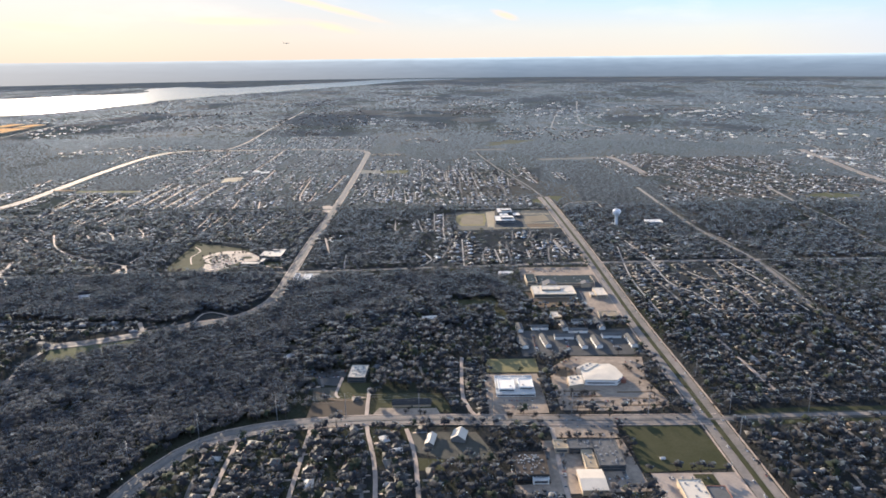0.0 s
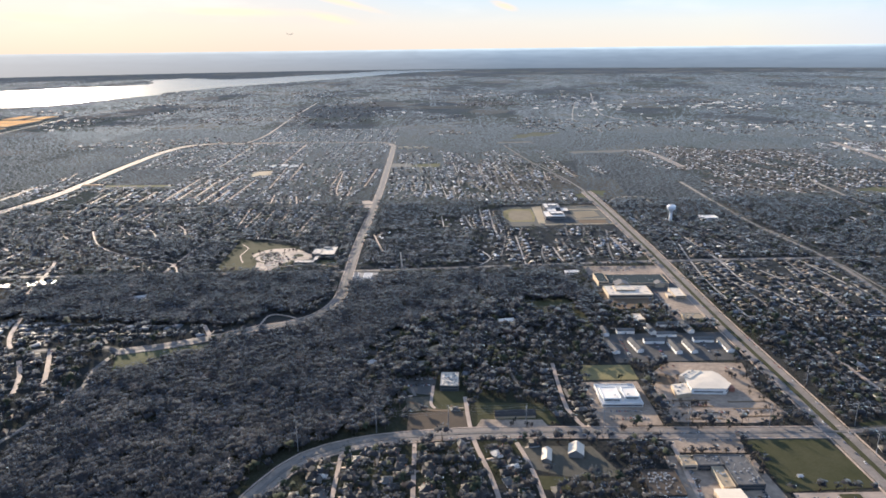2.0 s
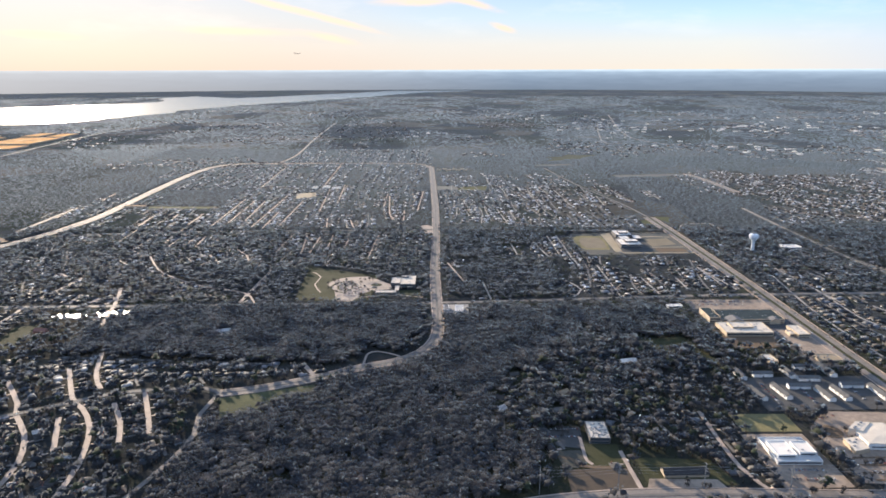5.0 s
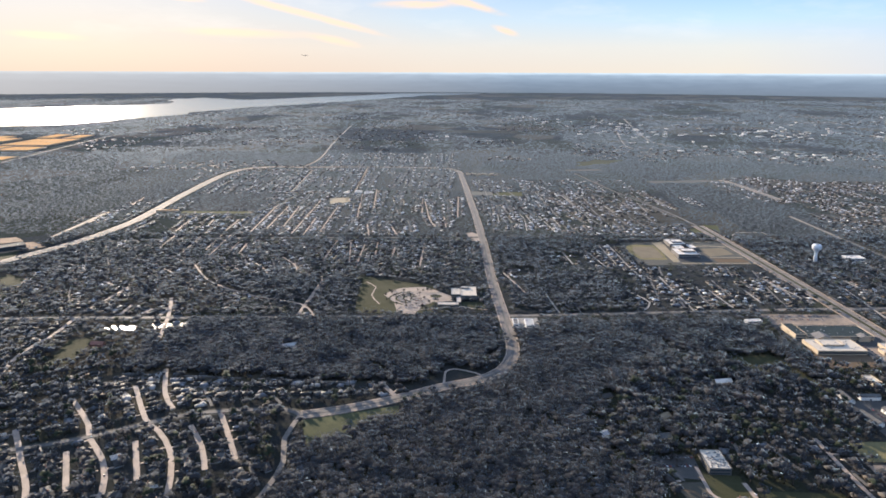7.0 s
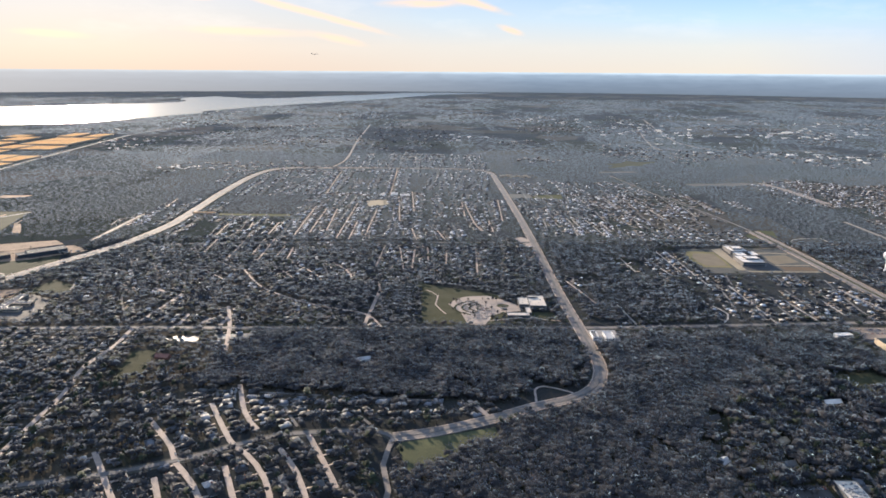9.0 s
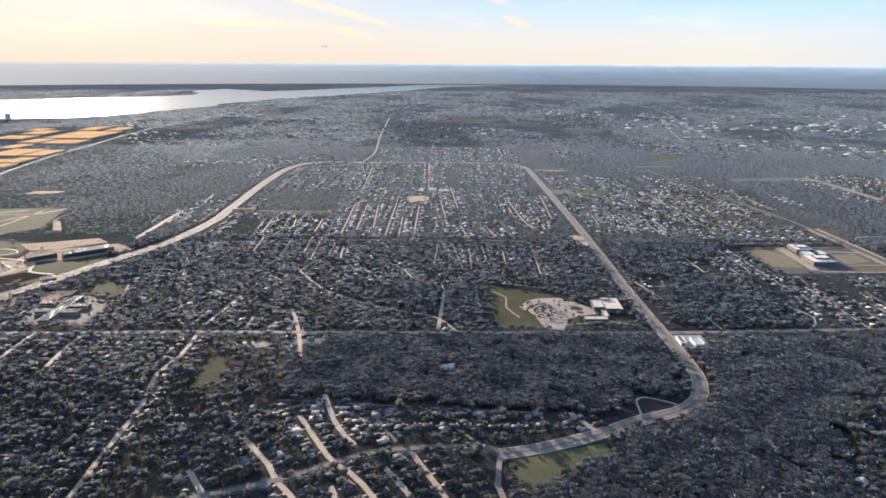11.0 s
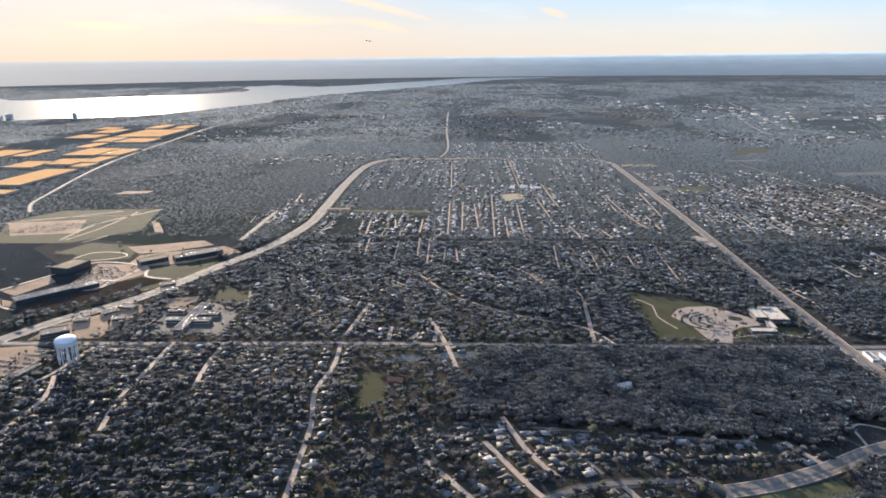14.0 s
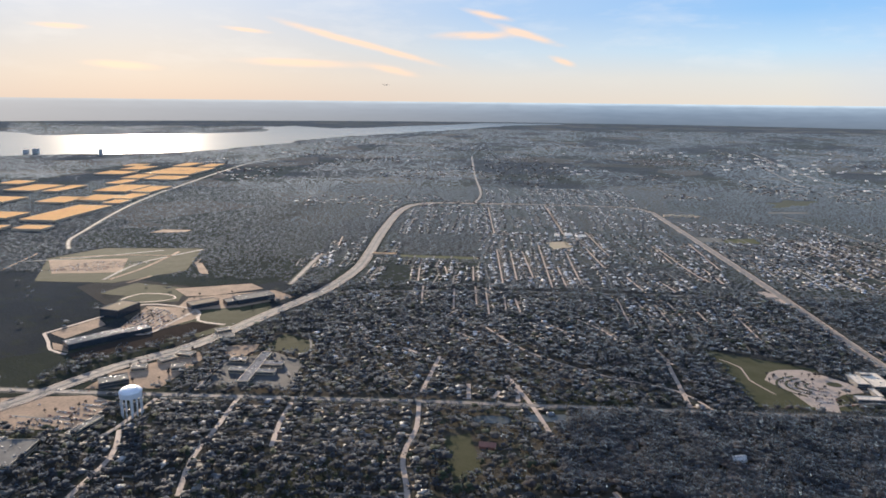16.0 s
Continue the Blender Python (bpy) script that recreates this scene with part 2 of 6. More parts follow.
M_STEEL = surface("galvanised_steel", (0.24, 0.245, 0.25), (0.17, 0.175, 0.18), 0.8, 0.45, 0.5)
M_TANK = surface("pale_tank_paint", (0.66, 0.68, 0.7), (0.58, 0.6, 0.62), 0.3, 0.45, 0.5)
M_BARK = surface("tree_bark", (0.07, 0.055, 0.042), (0.05, 0.04, 0.032), 1.0, 0.9, 0.3)
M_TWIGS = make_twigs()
M_TWIGS_ONE = surface("bare_twigs_single", (0.066, 0.057, 0.05), (0.044, 0.04, 0.037), 0.06, 0.95, 0.2, 0.8, 0.12, 0.0, 0.4)
M_LEAF = surface("evergreen_leaves", (0.036, 0.043, 0.024), (0.027, 0.033, 0.02), 0.1, 0.9, 0.15, 0.8, 0.12, 0.2)
ROOFS = [(0.038, 0.035, 0.033), (0.14, 0.147, 0.16), (0.05, 0.047, 0.045), (0.21, 0.22, 0.24), (0.042, 0.036, 0.034), (0.046, 0.042, 0.04), (0.05, 0.046, 0.042), (0.03, 0.029, 0.029), (0.044, 0.037, 0.033), (0.062, 0.058, 0.055), (0.034, 0.033, 0.033), (0.052, 0.041, 0.034), (0.12, 0.115, 0.108)]
# The near-white entries stand in for sun glints on far roofs.
M_SHINGLE_GLINT = palette("far_roofs_with_glints", ROOFS[6:9] + [(0.62, 0.64, 0.66), (0.7, 0.71, 0.72), (0.5, 0.52, 0.55), (0.66, 0.67, 0.68)], 0.7, 0.25, True, 0.12)
# The pale entry added last imitates bright sunlit flecks.
M_SHINGLE = palette("roof_shingles", ROOFS + [(0.44, 0.42, 0.39)], 0.7, 0.25, True, 0.12)
# Pale entries imitate glints on the farthest roofs.
M_FAR_GLINT_ROOF = palette("far_pale_glint_roofs", [(0.32, 0.31, 0.29), (0.09, 0.085, 0.08), (0.4, 0.39, 0.37), (0.06, 0.058, 0.055), (0.14, 0.135, 0.13)], 0.6, 0.2)
# Here too the last pale entry is a painted sunlit fleck.
M_SHINGLE_ONE = palette("roof_shingles_single", ROOFS[4:] + ROOFS[5:13] + [(0.5, 0.48, 0.45)], 0.7, 0.25, False, 0.12)
WALLS = [(0.09, 0.062, 0.05), (0.11, 0.092, 0.078), (0.08, 0.054, 0.045), (0.13, 0.115, 0.1), (0.34, 0.36, 0.39), (0.46, 0.48, 0.5)]
M_HOUSE_WALL = palette("house_walls", WALLS, 0.8, 0.4)
M_DARK_WALL = palette("far_house_walls", WALLS[:4], 0.8, 0.4)
M_HOUSE_WALL_ONE = palette("house_walls_single", WALLS, 0.8, 0.4, False)
PAINTS = [(0.75, 0.75, 0.75), (0.06, 0.06, 0.065), (0.4, 0.41, 0.42), (0.3, 0.05, 0.04), (0.06, 0.1, 0.2), (0.8, 0.79, 0.76), (0.2, 0.2, 0.21)]
M_CAR = palette("car_paint", PAINTS, 0.25, 0.6)
M_CAR_ONE = palette("car_paint_single", PAINTS, 0.25, 0.6, False)
M_RUBBER = surface("black_rubber", (0.02, 0.02, 0.02), (0.03, 0.03, 0.03), 3.0, 0.8)


def make_water():
    m, n = material("lake_water")
    pos = position(n)
    w = n.noise(pos, 0.25, 4.0, 0.6)
    col = n.mix(n.ramp(n.noise(pos, 0.004, 3.0), (0.4, 0.0), (0.65, 1.0)), (0.05, 0.07, 0.075), (0.08, 0.10, 0.10))
    finish(n, col, 0.17, 0.45, 0.0, w, 0.003)
    return m


M_WATER = make_water()
M_POND = surface("still_pond_water", (0.03, 0.035, 0.034), (0.045, 0.05, 0.045), 0.05, 0.34, 0.4)


# ---- builders ----
def new_mesh(name, verts, faces, mat, smooth=False):
    me = bpy.data.meshes.new(name)
    me.from_pydata([tuple(v) for v in verts], [], faces)
    me.materials.append(mat)
    me.update()
    return me


def thing(name, label, category, m=Matrix.Identity(4), group=""):
    ob = new(name)
    ob.empty_display_size = 0.2
    ob.matrix_basis = m
    return tagged(ob, label, category, group)


def part(name, bm, mat, parent, label=""):
    me = bpy.data.meshes.new(name)
    bm.normal_update()
    bm.to_mesh(me)
    bm.free()
    me.materials.append(mat)
    ob = new(name, me)
    ob.parent = parent
    return tagged(ob, label)


def box(bm, x0, y0, z0, x1, y1, z1):
    v = [bm.verts.new((x, y, z)) for z in (z0, z1) for x, y in ((x0, y0), (x1, y0), (x1, y1), (x0, y1))]
    for f in ((3, 2, 1, 0), (4, 5, 6, 7), (0, 1, 5, 4), (1, 2, 6, 5), (2, 3, 7, 6), (3, 0, 4, 7)):
        bm.faces.new([v[i] for i in f])
    return bm


def boxes(*rows):
    bm = bmesh.new()
    for r in rows:
        box(bm, *r)
    return bm


def prism(bm, poly, z0, z1):
    lo, hi = [bm.verts.new((x, y, z0)) for x, y in poly], [bm.verts.new((x, y, z1)) for x, y in poly]
    area = sum(poly[i - 1][0] * poly[i][1] - poly[i][0] * poly[i - 1][1] for i in range(len(poly)))
    if area < 0:
        lo.reverse(), hi.reverse()
    bm.faces.new(hi), bm.faces.new(lo[::-1])
    for i in range(len(poly)):
        bm.faces.new((lo[i - 1], lo[i], hi[i], hi[i - 1]))
    return bm


def tube(bm, path, radii, sides=8):
    """A round tube through points (x, y, z) along z."""
    rings = []
    for (x, y, z), r in zip(path, radii):
        rings.append([bm.verts.new((x + r * math.cos(2 * math.pi * i / sides), y + r * math.sin(2 * math.pi * i / sides), z)) for i in range(sides)])
    for a, b in zip(rings, rings[1:]):
        for i in range(sides):
            bm.faces.new((a[i - 1], a[i], b[i], b[i - 1]))
    bm.faces.new(rings[0][::-1]), bm.faces.new(rings[-1])
    return bm


def bar(bm, a, b, r):
    """A square bar from a to b."""
    a, b = Vector(a), Vector(b)
    d = (b - a).normalized()
    s = d.orthogonal().normalized() * r
    t = d.cross(s).normalized() * r
    p = [bm.verts.new(e + o) for e in (a, b) for o in (s, t, -s, -t)]
    for i in range(4):
        j = (i + 1) % 4
        bm.faces.new((p[i], p[j], p[4 + j], p[4 + i]))
    return bm


def spline(pts, step=6.0):
    """Points along a smooth line through pts."""
    p = [np.array(q, float) for q in pts]
    if len(p) == 2:
        k = max(1, int(np.linalg.norm(p[1] - p[0]) / 20))
        return [p[0] + (p[1] - p[0]) * i / k for i in range(k + 1)]
    out = []
    for i in range(len(p) - 1):
        a, b, c, d = p[max(i - 1, 0)], p[i], p[i + 1], p[min(i + 2, len(p) - 1)]
        k = max(2, int(np.linalg.norm(c - b) / step))
        for j in range(k):
            u = j / k
            out.append(0.5 * ((2 * b) + (c - a) * u + (2 * a - 5 * b + 4 * c - d) * u * u + (3 * b - a - 3 * c + d) * u ** 3))
    return out + [p[-1]]


def ribbon(pts, width, z, offset=0.0):
    """Vertices and faces of a raised strip along a line."""
    line = spline(pts)
    v, f = [], []
    for i, q in enumerate(line):
        d = line[min(i + 1, len(line) - 1)] - line[max(i - 1, 0)]
        d = d / (np.linalg.norm(d) + 1e-9)
        nrm = np.array((-d[1], d[0]))
        a, b = q + nrm * (offset + width / 2), q + nrm * (offset - width / 2)
        v += [(*a, -0.05), (*a, z), (*b, z), (*b, -0.05)]
        if i:
            k = 4 * i
            f += [(k - 4 + j, k - 3 + j, k + 1 + j, k + j) for j in range(3)]
    return v, f


def strips(name, rows, mat, label, category, kind="structure"):
    """Strips (points, width, height, offset) joined into one sheet."""
    v, f = [], []
    for pts, width, z, off in rows:
        a, b = ribbon(pts, width, z, off)
        f += [tuple(i + len(v) for i in q) for q in b]
        v += a
    return tagged(new(name, new_mesh(name, v, f, mat)), label, category, kind=kind)


# ---- the plan: a raster of what covers the land (0 suburb, 1 woods, 2 kept clear, 3 open with few trees) ----
X0, Y0, NX, NY = -1000, 120, 1800, 1000
PLAN = np.zeros((NY, NX), np.uint8)
GX, GY = np.meshgrid(np.arange(NX) + X0 + 0.5, np.arange(NY) + Y0 + 0.5)


def inside(poly, gx, gy):
    r = np.zeros(gx.shape, bool)
    for (ax, ay), (bx, by) in zip(poly, poly[1:] + poly[:1]):
        if ay != by:
            r ^= ((ay > gy) != (by > gy)) & (gx < (bx - ax) * (gy - ay) / (by - ay) + ax)
    return r


def mark(poly, code):
    xs, ys = [p[0] for p in poly], [p[1] for p in poly]
    i0, i1 = max(0, int(min(ys) - Y0) - 1), min(NY, int(max(ys) - Y0) + 2)
    j0, j1 = max(0, int(min(xs) - X0) - 1), min(NX, int(max(xs) - X0) + 2)
    if i0 < i1 and j0 < j1:
        sub = inside(list(poly), GX[i0:i1, j0:j1], GY[i0:i1, j0:j1])
        PLAN[i0:i1, j0:j1][sub] = code


def mark_line(pts, width, code=2):
    line = spline(pts, 2.0)
    for a, b in zip(line, line[1:]):
        k = max(1, int(np.linalg.norm(b - a) / 0.8))
        for u in range(k + 1):
            x, y = a + (b - a) * u / k
            h = width / 2
            i0, i1, j0, j1 = int(y - h - Y0), int(y + h - Y0) + 1, int(x - h - X0), int(x + h - X0) + 1
            if i1 > 0 and j1 > 0:
                PLAN[max(i0, 0):i1, max(j0, 0):j1] = code


def plan_at(x, y):
    i, j = int(y - Y0), int(x - X0)
    return PLAN[i, j] if 0 <= i < NY and 0 <= j < NX else 0


# ---- ground, water, distance ----
def make_ground_sheet():
    xs = [-14000, -7000, -3500, -1800, -1000, -500, 0, 500, 1000, 1800, 3500, 7000, 9000]
    ys = [-3000, -500, 100, 400, 800, 1200, 2000, 3000, 4000, 5200]
    v = [(x, y, 0.0) for y in ys for x in xs]
    k = len(xs)
    f = [(j * k + i, j * k + i + 1, (j + 1) * k + i + 1, (j + 1) * k + i) for j in range(len(ys) - 1) for i in range(k - 1)]
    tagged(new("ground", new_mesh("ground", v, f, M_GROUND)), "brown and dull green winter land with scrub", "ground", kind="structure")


make_ground_sheet()

LAKE = [(-2700, 1280), (-1365, 1475), (-1290, 1530), (-1170, 1580), (-1035, 1680), (-985, 1790), (-955, 1930), (-905, 2110), (-930, 2200), (-865, 2420), (-760, 2660), (-640, 2900), (-540, 3120),
        (-380, 3500), (-250, 3850), (-60, 4040), (75, 4180), (60, 4290), (-200, 4270), (-400, 4230), (-610, 3800), (-730, 3640), (-900, 3330), (-1045, 3140),
        (-1310, 3400), (-1400, 3200), (-1235, 2790), (-1300, 2660), (-1420, 2540), (-1570, 2410), (-1830, 2280), (-2160, 2500), (-2900, 2700)]
FAR_LAKE = [(110, 4250), (330, 4290), (360, 4340), (150, 4320)]


def rough_outline(poly, step, amp, seed):
    """The outline with bays and points."""
    rng, out = random.Random(seed), []
    for (ax, ay), (bx, by) in zip(poly, poly[1:] + poly[:1]):
        d = math.hypot(bx - ax, by - ay)
        k = max(1, int(d / step))
        for i in range(k):
            u, s = i / k, amp * rng.uniform(-1, 1) * (0 if i == 0 else 1)
            out.append((ax + (bx - ax) * u - (by - ay) / d * s, ay + (by - ay) * u + (bx - ax) / d * s))
    return out


bm = bmesh.new()
prism(bm, rough_outline(LAKE, 45, 16, 4), -0.5, 0.35)
water = part("lake", bm, M_WATER, None)
bm = bmesh.new()
prism(bm, rough_outline(FAR_LAKE, 45, 8, 5), -0.5, 0.35)
tagged(part("lake_arm", bm, M_WATER, None), "thin far arm of the lake", "water", kind="structure")
tagged(water, "wide lake glittering under the low sun", "water", kind="structure")

# Glowing ring with haze painted in: paler upward, warmer towards the west.
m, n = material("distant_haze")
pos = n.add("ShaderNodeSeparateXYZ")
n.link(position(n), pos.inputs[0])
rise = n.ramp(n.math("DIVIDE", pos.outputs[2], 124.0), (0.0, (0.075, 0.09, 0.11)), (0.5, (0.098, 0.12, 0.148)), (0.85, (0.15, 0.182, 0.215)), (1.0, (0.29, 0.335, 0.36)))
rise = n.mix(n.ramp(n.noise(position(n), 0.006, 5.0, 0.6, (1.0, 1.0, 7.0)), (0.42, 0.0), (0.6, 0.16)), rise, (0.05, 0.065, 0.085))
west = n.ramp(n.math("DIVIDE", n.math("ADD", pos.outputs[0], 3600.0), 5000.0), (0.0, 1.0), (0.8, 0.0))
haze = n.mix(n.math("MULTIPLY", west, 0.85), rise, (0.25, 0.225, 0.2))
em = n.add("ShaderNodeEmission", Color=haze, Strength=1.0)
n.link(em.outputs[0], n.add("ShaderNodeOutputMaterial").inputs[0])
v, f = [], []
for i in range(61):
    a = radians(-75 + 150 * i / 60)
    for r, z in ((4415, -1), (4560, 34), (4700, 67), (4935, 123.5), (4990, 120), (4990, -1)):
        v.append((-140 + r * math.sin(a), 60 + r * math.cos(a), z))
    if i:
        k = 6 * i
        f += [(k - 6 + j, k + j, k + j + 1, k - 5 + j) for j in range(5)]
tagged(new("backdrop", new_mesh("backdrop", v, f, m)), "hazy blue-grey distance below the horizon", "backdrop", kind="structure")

# ---- land use ----
WOODS = [
    [(-172, 120), (-174, 250), (-165, 258), (-142, 282), (-104, 300), (-88, 322), (-86, 372), (20, 374), (42, 340), (34, 300), (0, 296), (-30, 275), (-52, 240), (-60, 214), (-80, 205), (-96, 190), (-104, 120)],
    [(-258, 312), (-262, 350), (-250, 374), (-100, 378), (-99, 330), (-110, 312), (-140, 303), (-165, 306)],
    [(-84, 392), (-60, 392), (-22, 398), (-18, 446), (-60, 462), (-85, 440)],
    [(-84, 520), (-20, 500), (0, 560), (-60, 575), (-88, 570)],
    [(-200, 385), (-175, 385), (-178, 440), (-240, 452), (-262, 430), (-225, 408)],
    [(100, 520), (175, 500), (180, 640), (110, 690), (95, 600)],
    [(-20, 880), (210, 860), (330, 930), (300, 1050), (-30, 980)],
    [(-470, 690), (-410, 700), (-410, 820), (-520, 860)],
    [(-385, 739), (-302, 740), (-296, 654), (-353, 652)],
    [(-700, 420), (-560, 400), (-560, 460), (-690, 520)],
    [(188, 720), (216, 670), (187, 590), (110, 570), (100, 640)],
    [(196, 568), (280, 583), (278, 512), (224, 461), (198, 458)],
    [(-86, 552), (-50, 551), (-20, 550), (-24, 520), (-46, 516), (-52, 470), (-84, 470)],
    [(240, 900), (300, 835), (420, 850), (440, 930), (330, 1000)],
]
for w in WOODS:
    mark(w, 1)
# scattered homes among the trees
for w in ([(-72, 232), (-20, 262), (5, 296), (34, 300), (20, 345), (-30, 330), (-62, 285)],):
    mark(w, 4)
for w in ([(200, 404), (480, 404), (480, 590), (376, 610), (290, 590), (282, 500), (226, 458), (200, 456)], [(360, 700), (470, 690), (440, 820), (425, 838)], [(196, 220), (640, 220), (640, 396), (196, 396)]):
    mark(w, 4)
OPEN = [[(-900, 330), (-490, 330), (-485, 400), (-440, 480), (-420, 540), (-440, 640), (-560, 560), (-900, 560)], [(-1000, 640), (-560, 640), (-480, 900), (-700, 1120), (-1000, 1120)]]
for w in OPEN:
    mark(w, 3)

# main roads: points, number of carriageways
ARTERIALS = [
    ("road_1", [(96, 100), (94, 220), (92, 306), (92, 413), (90, 540), (88, 600)], 8.5, "wide pale concrete avenue with a grass median"),
    ("road_2", [(-105, 900), (-100, 760), (-96, 640), (-94, 540), (-93, 440), (-91, 380), (-90, 352), (-91, 332), (-97, 316), (-108, 306), (-122, 300), (-141, 289), (-161, 280), (-175, 276)], 5.0, "sunlit concrete avenue that bends through woods"),
    ("road_3", [(-520, 366), (-440, 369), (-360, 373), (-300, 376), (-200, 378), (-92, 382), (0, 389), (90, 396), (240, 400), (500, 402)], 4.0, "straight two-lane suburban cross road"),
    ("road_4", [(-520, 310), (-484, 350), (-460, 396), (-436, 430), (-416, 485), (-397, 538), (-388, 600), (-390, 660), (-395, 740), (-398, 826), (-397, 880), (-389, 922), (-370, 943), (-345, 948), (-318, 946), (-263, 950)], 7.4, "broad sunlit highway running towards the lake"),
    ("road_5", [(-318, 940), (-310, 1040), (-330, 1300), (-353, 1680)], 4.5, "far straight road in the sun"),
    ("road_6", [(97, 210), (42, 210), (-15, 211), (-44, 209), (-64, 205), (-79, 197), (-88, 183), (-94, 165), (-100, 130)], 6.0, "pale concrete road along a power line"),
    ("road_7", [(-175, 276), (-182, 280), (-199, 279), (-218, 275), (-246, 259), (-272, 249), (-310, 240)], 3.2, "shaded residential road"),
    ("road_8", [(-175, 276), (-177, 259), (-174, 245), (-176, 228), (-184, 200)], 2.6, "residential street edged by bare trees"),
    ("road_9", [(-105, 900), (-113, 925), (-140, 945), (-263, 950)], 5.0, "far curving road"),
    ("road_10", [(185, 640), (184, 489), (192, 392), (185, 307), (190, 218)], 3.4, "straight residential collector street"),
    ("road_11", [(88, 600), (80, 660), (60, 760), (40, 900)], 2.2, "narrow far road"),
    ("road_12", [(205, 850), (212, 790), (214, 720)], 6.0, "pale far road beside fields"),
    ("road_13", [(-95, 556), (-60, 560), (0, 552), (88, 556)], 3.0, "shaded cross street"),
    ("road_14", [(-390, 535), (-300, 548), (-200, 552), (-95, 556)], 3.0, "cross street between houses"),
    ("road_15", [(470, 900), (455, 800), (438, 700), (430, 560)], 6.0, "far sunlit road past commercial roofs"),
    ("road_16", [(-642, 634), (-664, 668), (-678, 712), (-704, 800), (-728, 900), (-748, 1031), (-785, 1383), (-774, 1555)], 2.8, "far access road beside warehouses"),
    ("road_17", [(-480, 352), (-560, 350), (-760, 352)], 3.5, "side road through fields"),
    ("road_19", [(368, 1952), (267, 1387), (269, 1232), (314, 1159)], 4.6, "far pale road through a town"),
    ("road_20", [(308, 637), (297, 532), (289, 452), (285, 402)], 3.0, "straight pale street between houses"),
    ("road_21", [(261, 1606), (190, 1231), (216, 1199)], 3.6, "far faint country road"),
    ("road_22", [(420, 216), (156, 213), (97, 210)], 3.4, "narrow grey road along a grassy power-line strip"),
    ("road_18", [(-428, 640), (-424, 549)], 4.0, "short bright side street"),
]
for level, (name, pts, width, label) in enumerate(ARTERIALS):
    up = 0.006 * level
    mark_line(pts, width + (5.0 if name == "road_4" else 0.6))
    if width >= 5:
        lane = width * 0.36
        strips(name, [(pts, lane, 0.22 + up, width * 0.29), (pts, lane, 0.22 + up, -width * 0.29)], M_ROAD, label, "road")
        strips("median", [(pts, width * 0.2, 0.3 + up, 0.0)], M_GRASS if width > 8 else M_LANE, "dull grass median strip with kerbs", "median")
        strips("pavement", [(pts, 0.5, 0.26 + up, width * 0.56), (pts, 0.5, 0.26 + up, -width * 0.56)], M_STREET, "narrow concrete footway beside the avenue", "pavement")
        strips("verge", [(pts, width + 2.0, 0.06 + up, 0.0)], M_DRY, "dry grass verge", "verge")
    else:
        # On road_7, road_13 and road_14 the darker asphalt stands in for shade.
        strips(name, [(pts, width * 0.7, 0.2 + up, 0.0)], M_LANE if name in ("road_7", "road_11", "road_16", "road_13", "road_14", "road_17") else M_ROAD, label, "road")
        if name not in ("road_5", "road_8", "road_9", "road_11", "road_19", "road_21"):
            strips("verge", [(pts, width + 1.5, 0.05 + up, 0.0)], M_DRY, "dry grass verge", "verge")

strips("verge", [([(420, 213), (156, 210), (104, 207)], 4.2, 0.045, 0.0), ([(420, 220), (156, 217), (104, 214)], 3.4, 0.045, 0.0)], M_GRASS, "wide mown grass strip under a power line", "verge")
mark_line([(420, 213), (156, 210), (104, 207)], 4.0)
mark_line([(420, 220), (156, 217), (104, 214)], 3.2)

# residential streets drawn one by one
STREETS = [
    [(-247, 299), (-231, 272), (-223, 264), (-213, 250), (-205, 228), (-202, 205)], [(-266, 287), (-250, 268), (-245, 259), (-234, 246), (-225, 228), (-222, 205)],
    [(-274, 264), (-261, 246), (-246, 224), (-240, 200)], [(-213, 268), (-204, 254), (-198, 240)], [(-205, 277), (-196, 259), (-190, 246)],
    [(-228, 257), (-217, 234)], [(-248, 250), (-236, 228)], [(-148, 304), (-140, 290)], [(-241, 315), (-232, 292), (-224, 280)], [(-313, 376), (-311, 352), (-313, 330), (-308, 306), (-306, 280), (-303, 240)],
    [(115, 432), (107, 365), (107, 311)], [(100, 310), (137, 309), (178, 309)],
    [(122, 290), (126, 230)], [(12, 455), (12, 392)], [(-4, 760), (3, 628)], [(75, 450), (82, 405)], [(-390, 371), (-388, 344), (-387, 321), (-381, 298)], [(-366, 369), (-365, 350), (-362, 332)],
    [(-424, 338), (-416, 319), (-415, 292), (-410, 262), (-411, 236)], [(-289, 478), (-270, 446), (-255, 430), (-228, 411), (-201, 399), (-190, 380)], [(-276, 408), (-266, 379), (-258, 348)],
    [(-199, 382), (-197, 440)], [(-68, 203), (-67, 170), (-64, 130)], [(-28, 235), (-26, 208), (-20, 179), (-16, 130)], [(-45, 205), (-44, 170), (-42, 130)],
    [(-12, 205), (-8, 186), (-4, 140)], [(8, 262), (8, 226), (13, 212)], [(-436, 322), (-427, 335), (-424, 366)], [(38, 205), (37, 170), (40, 130)],
]
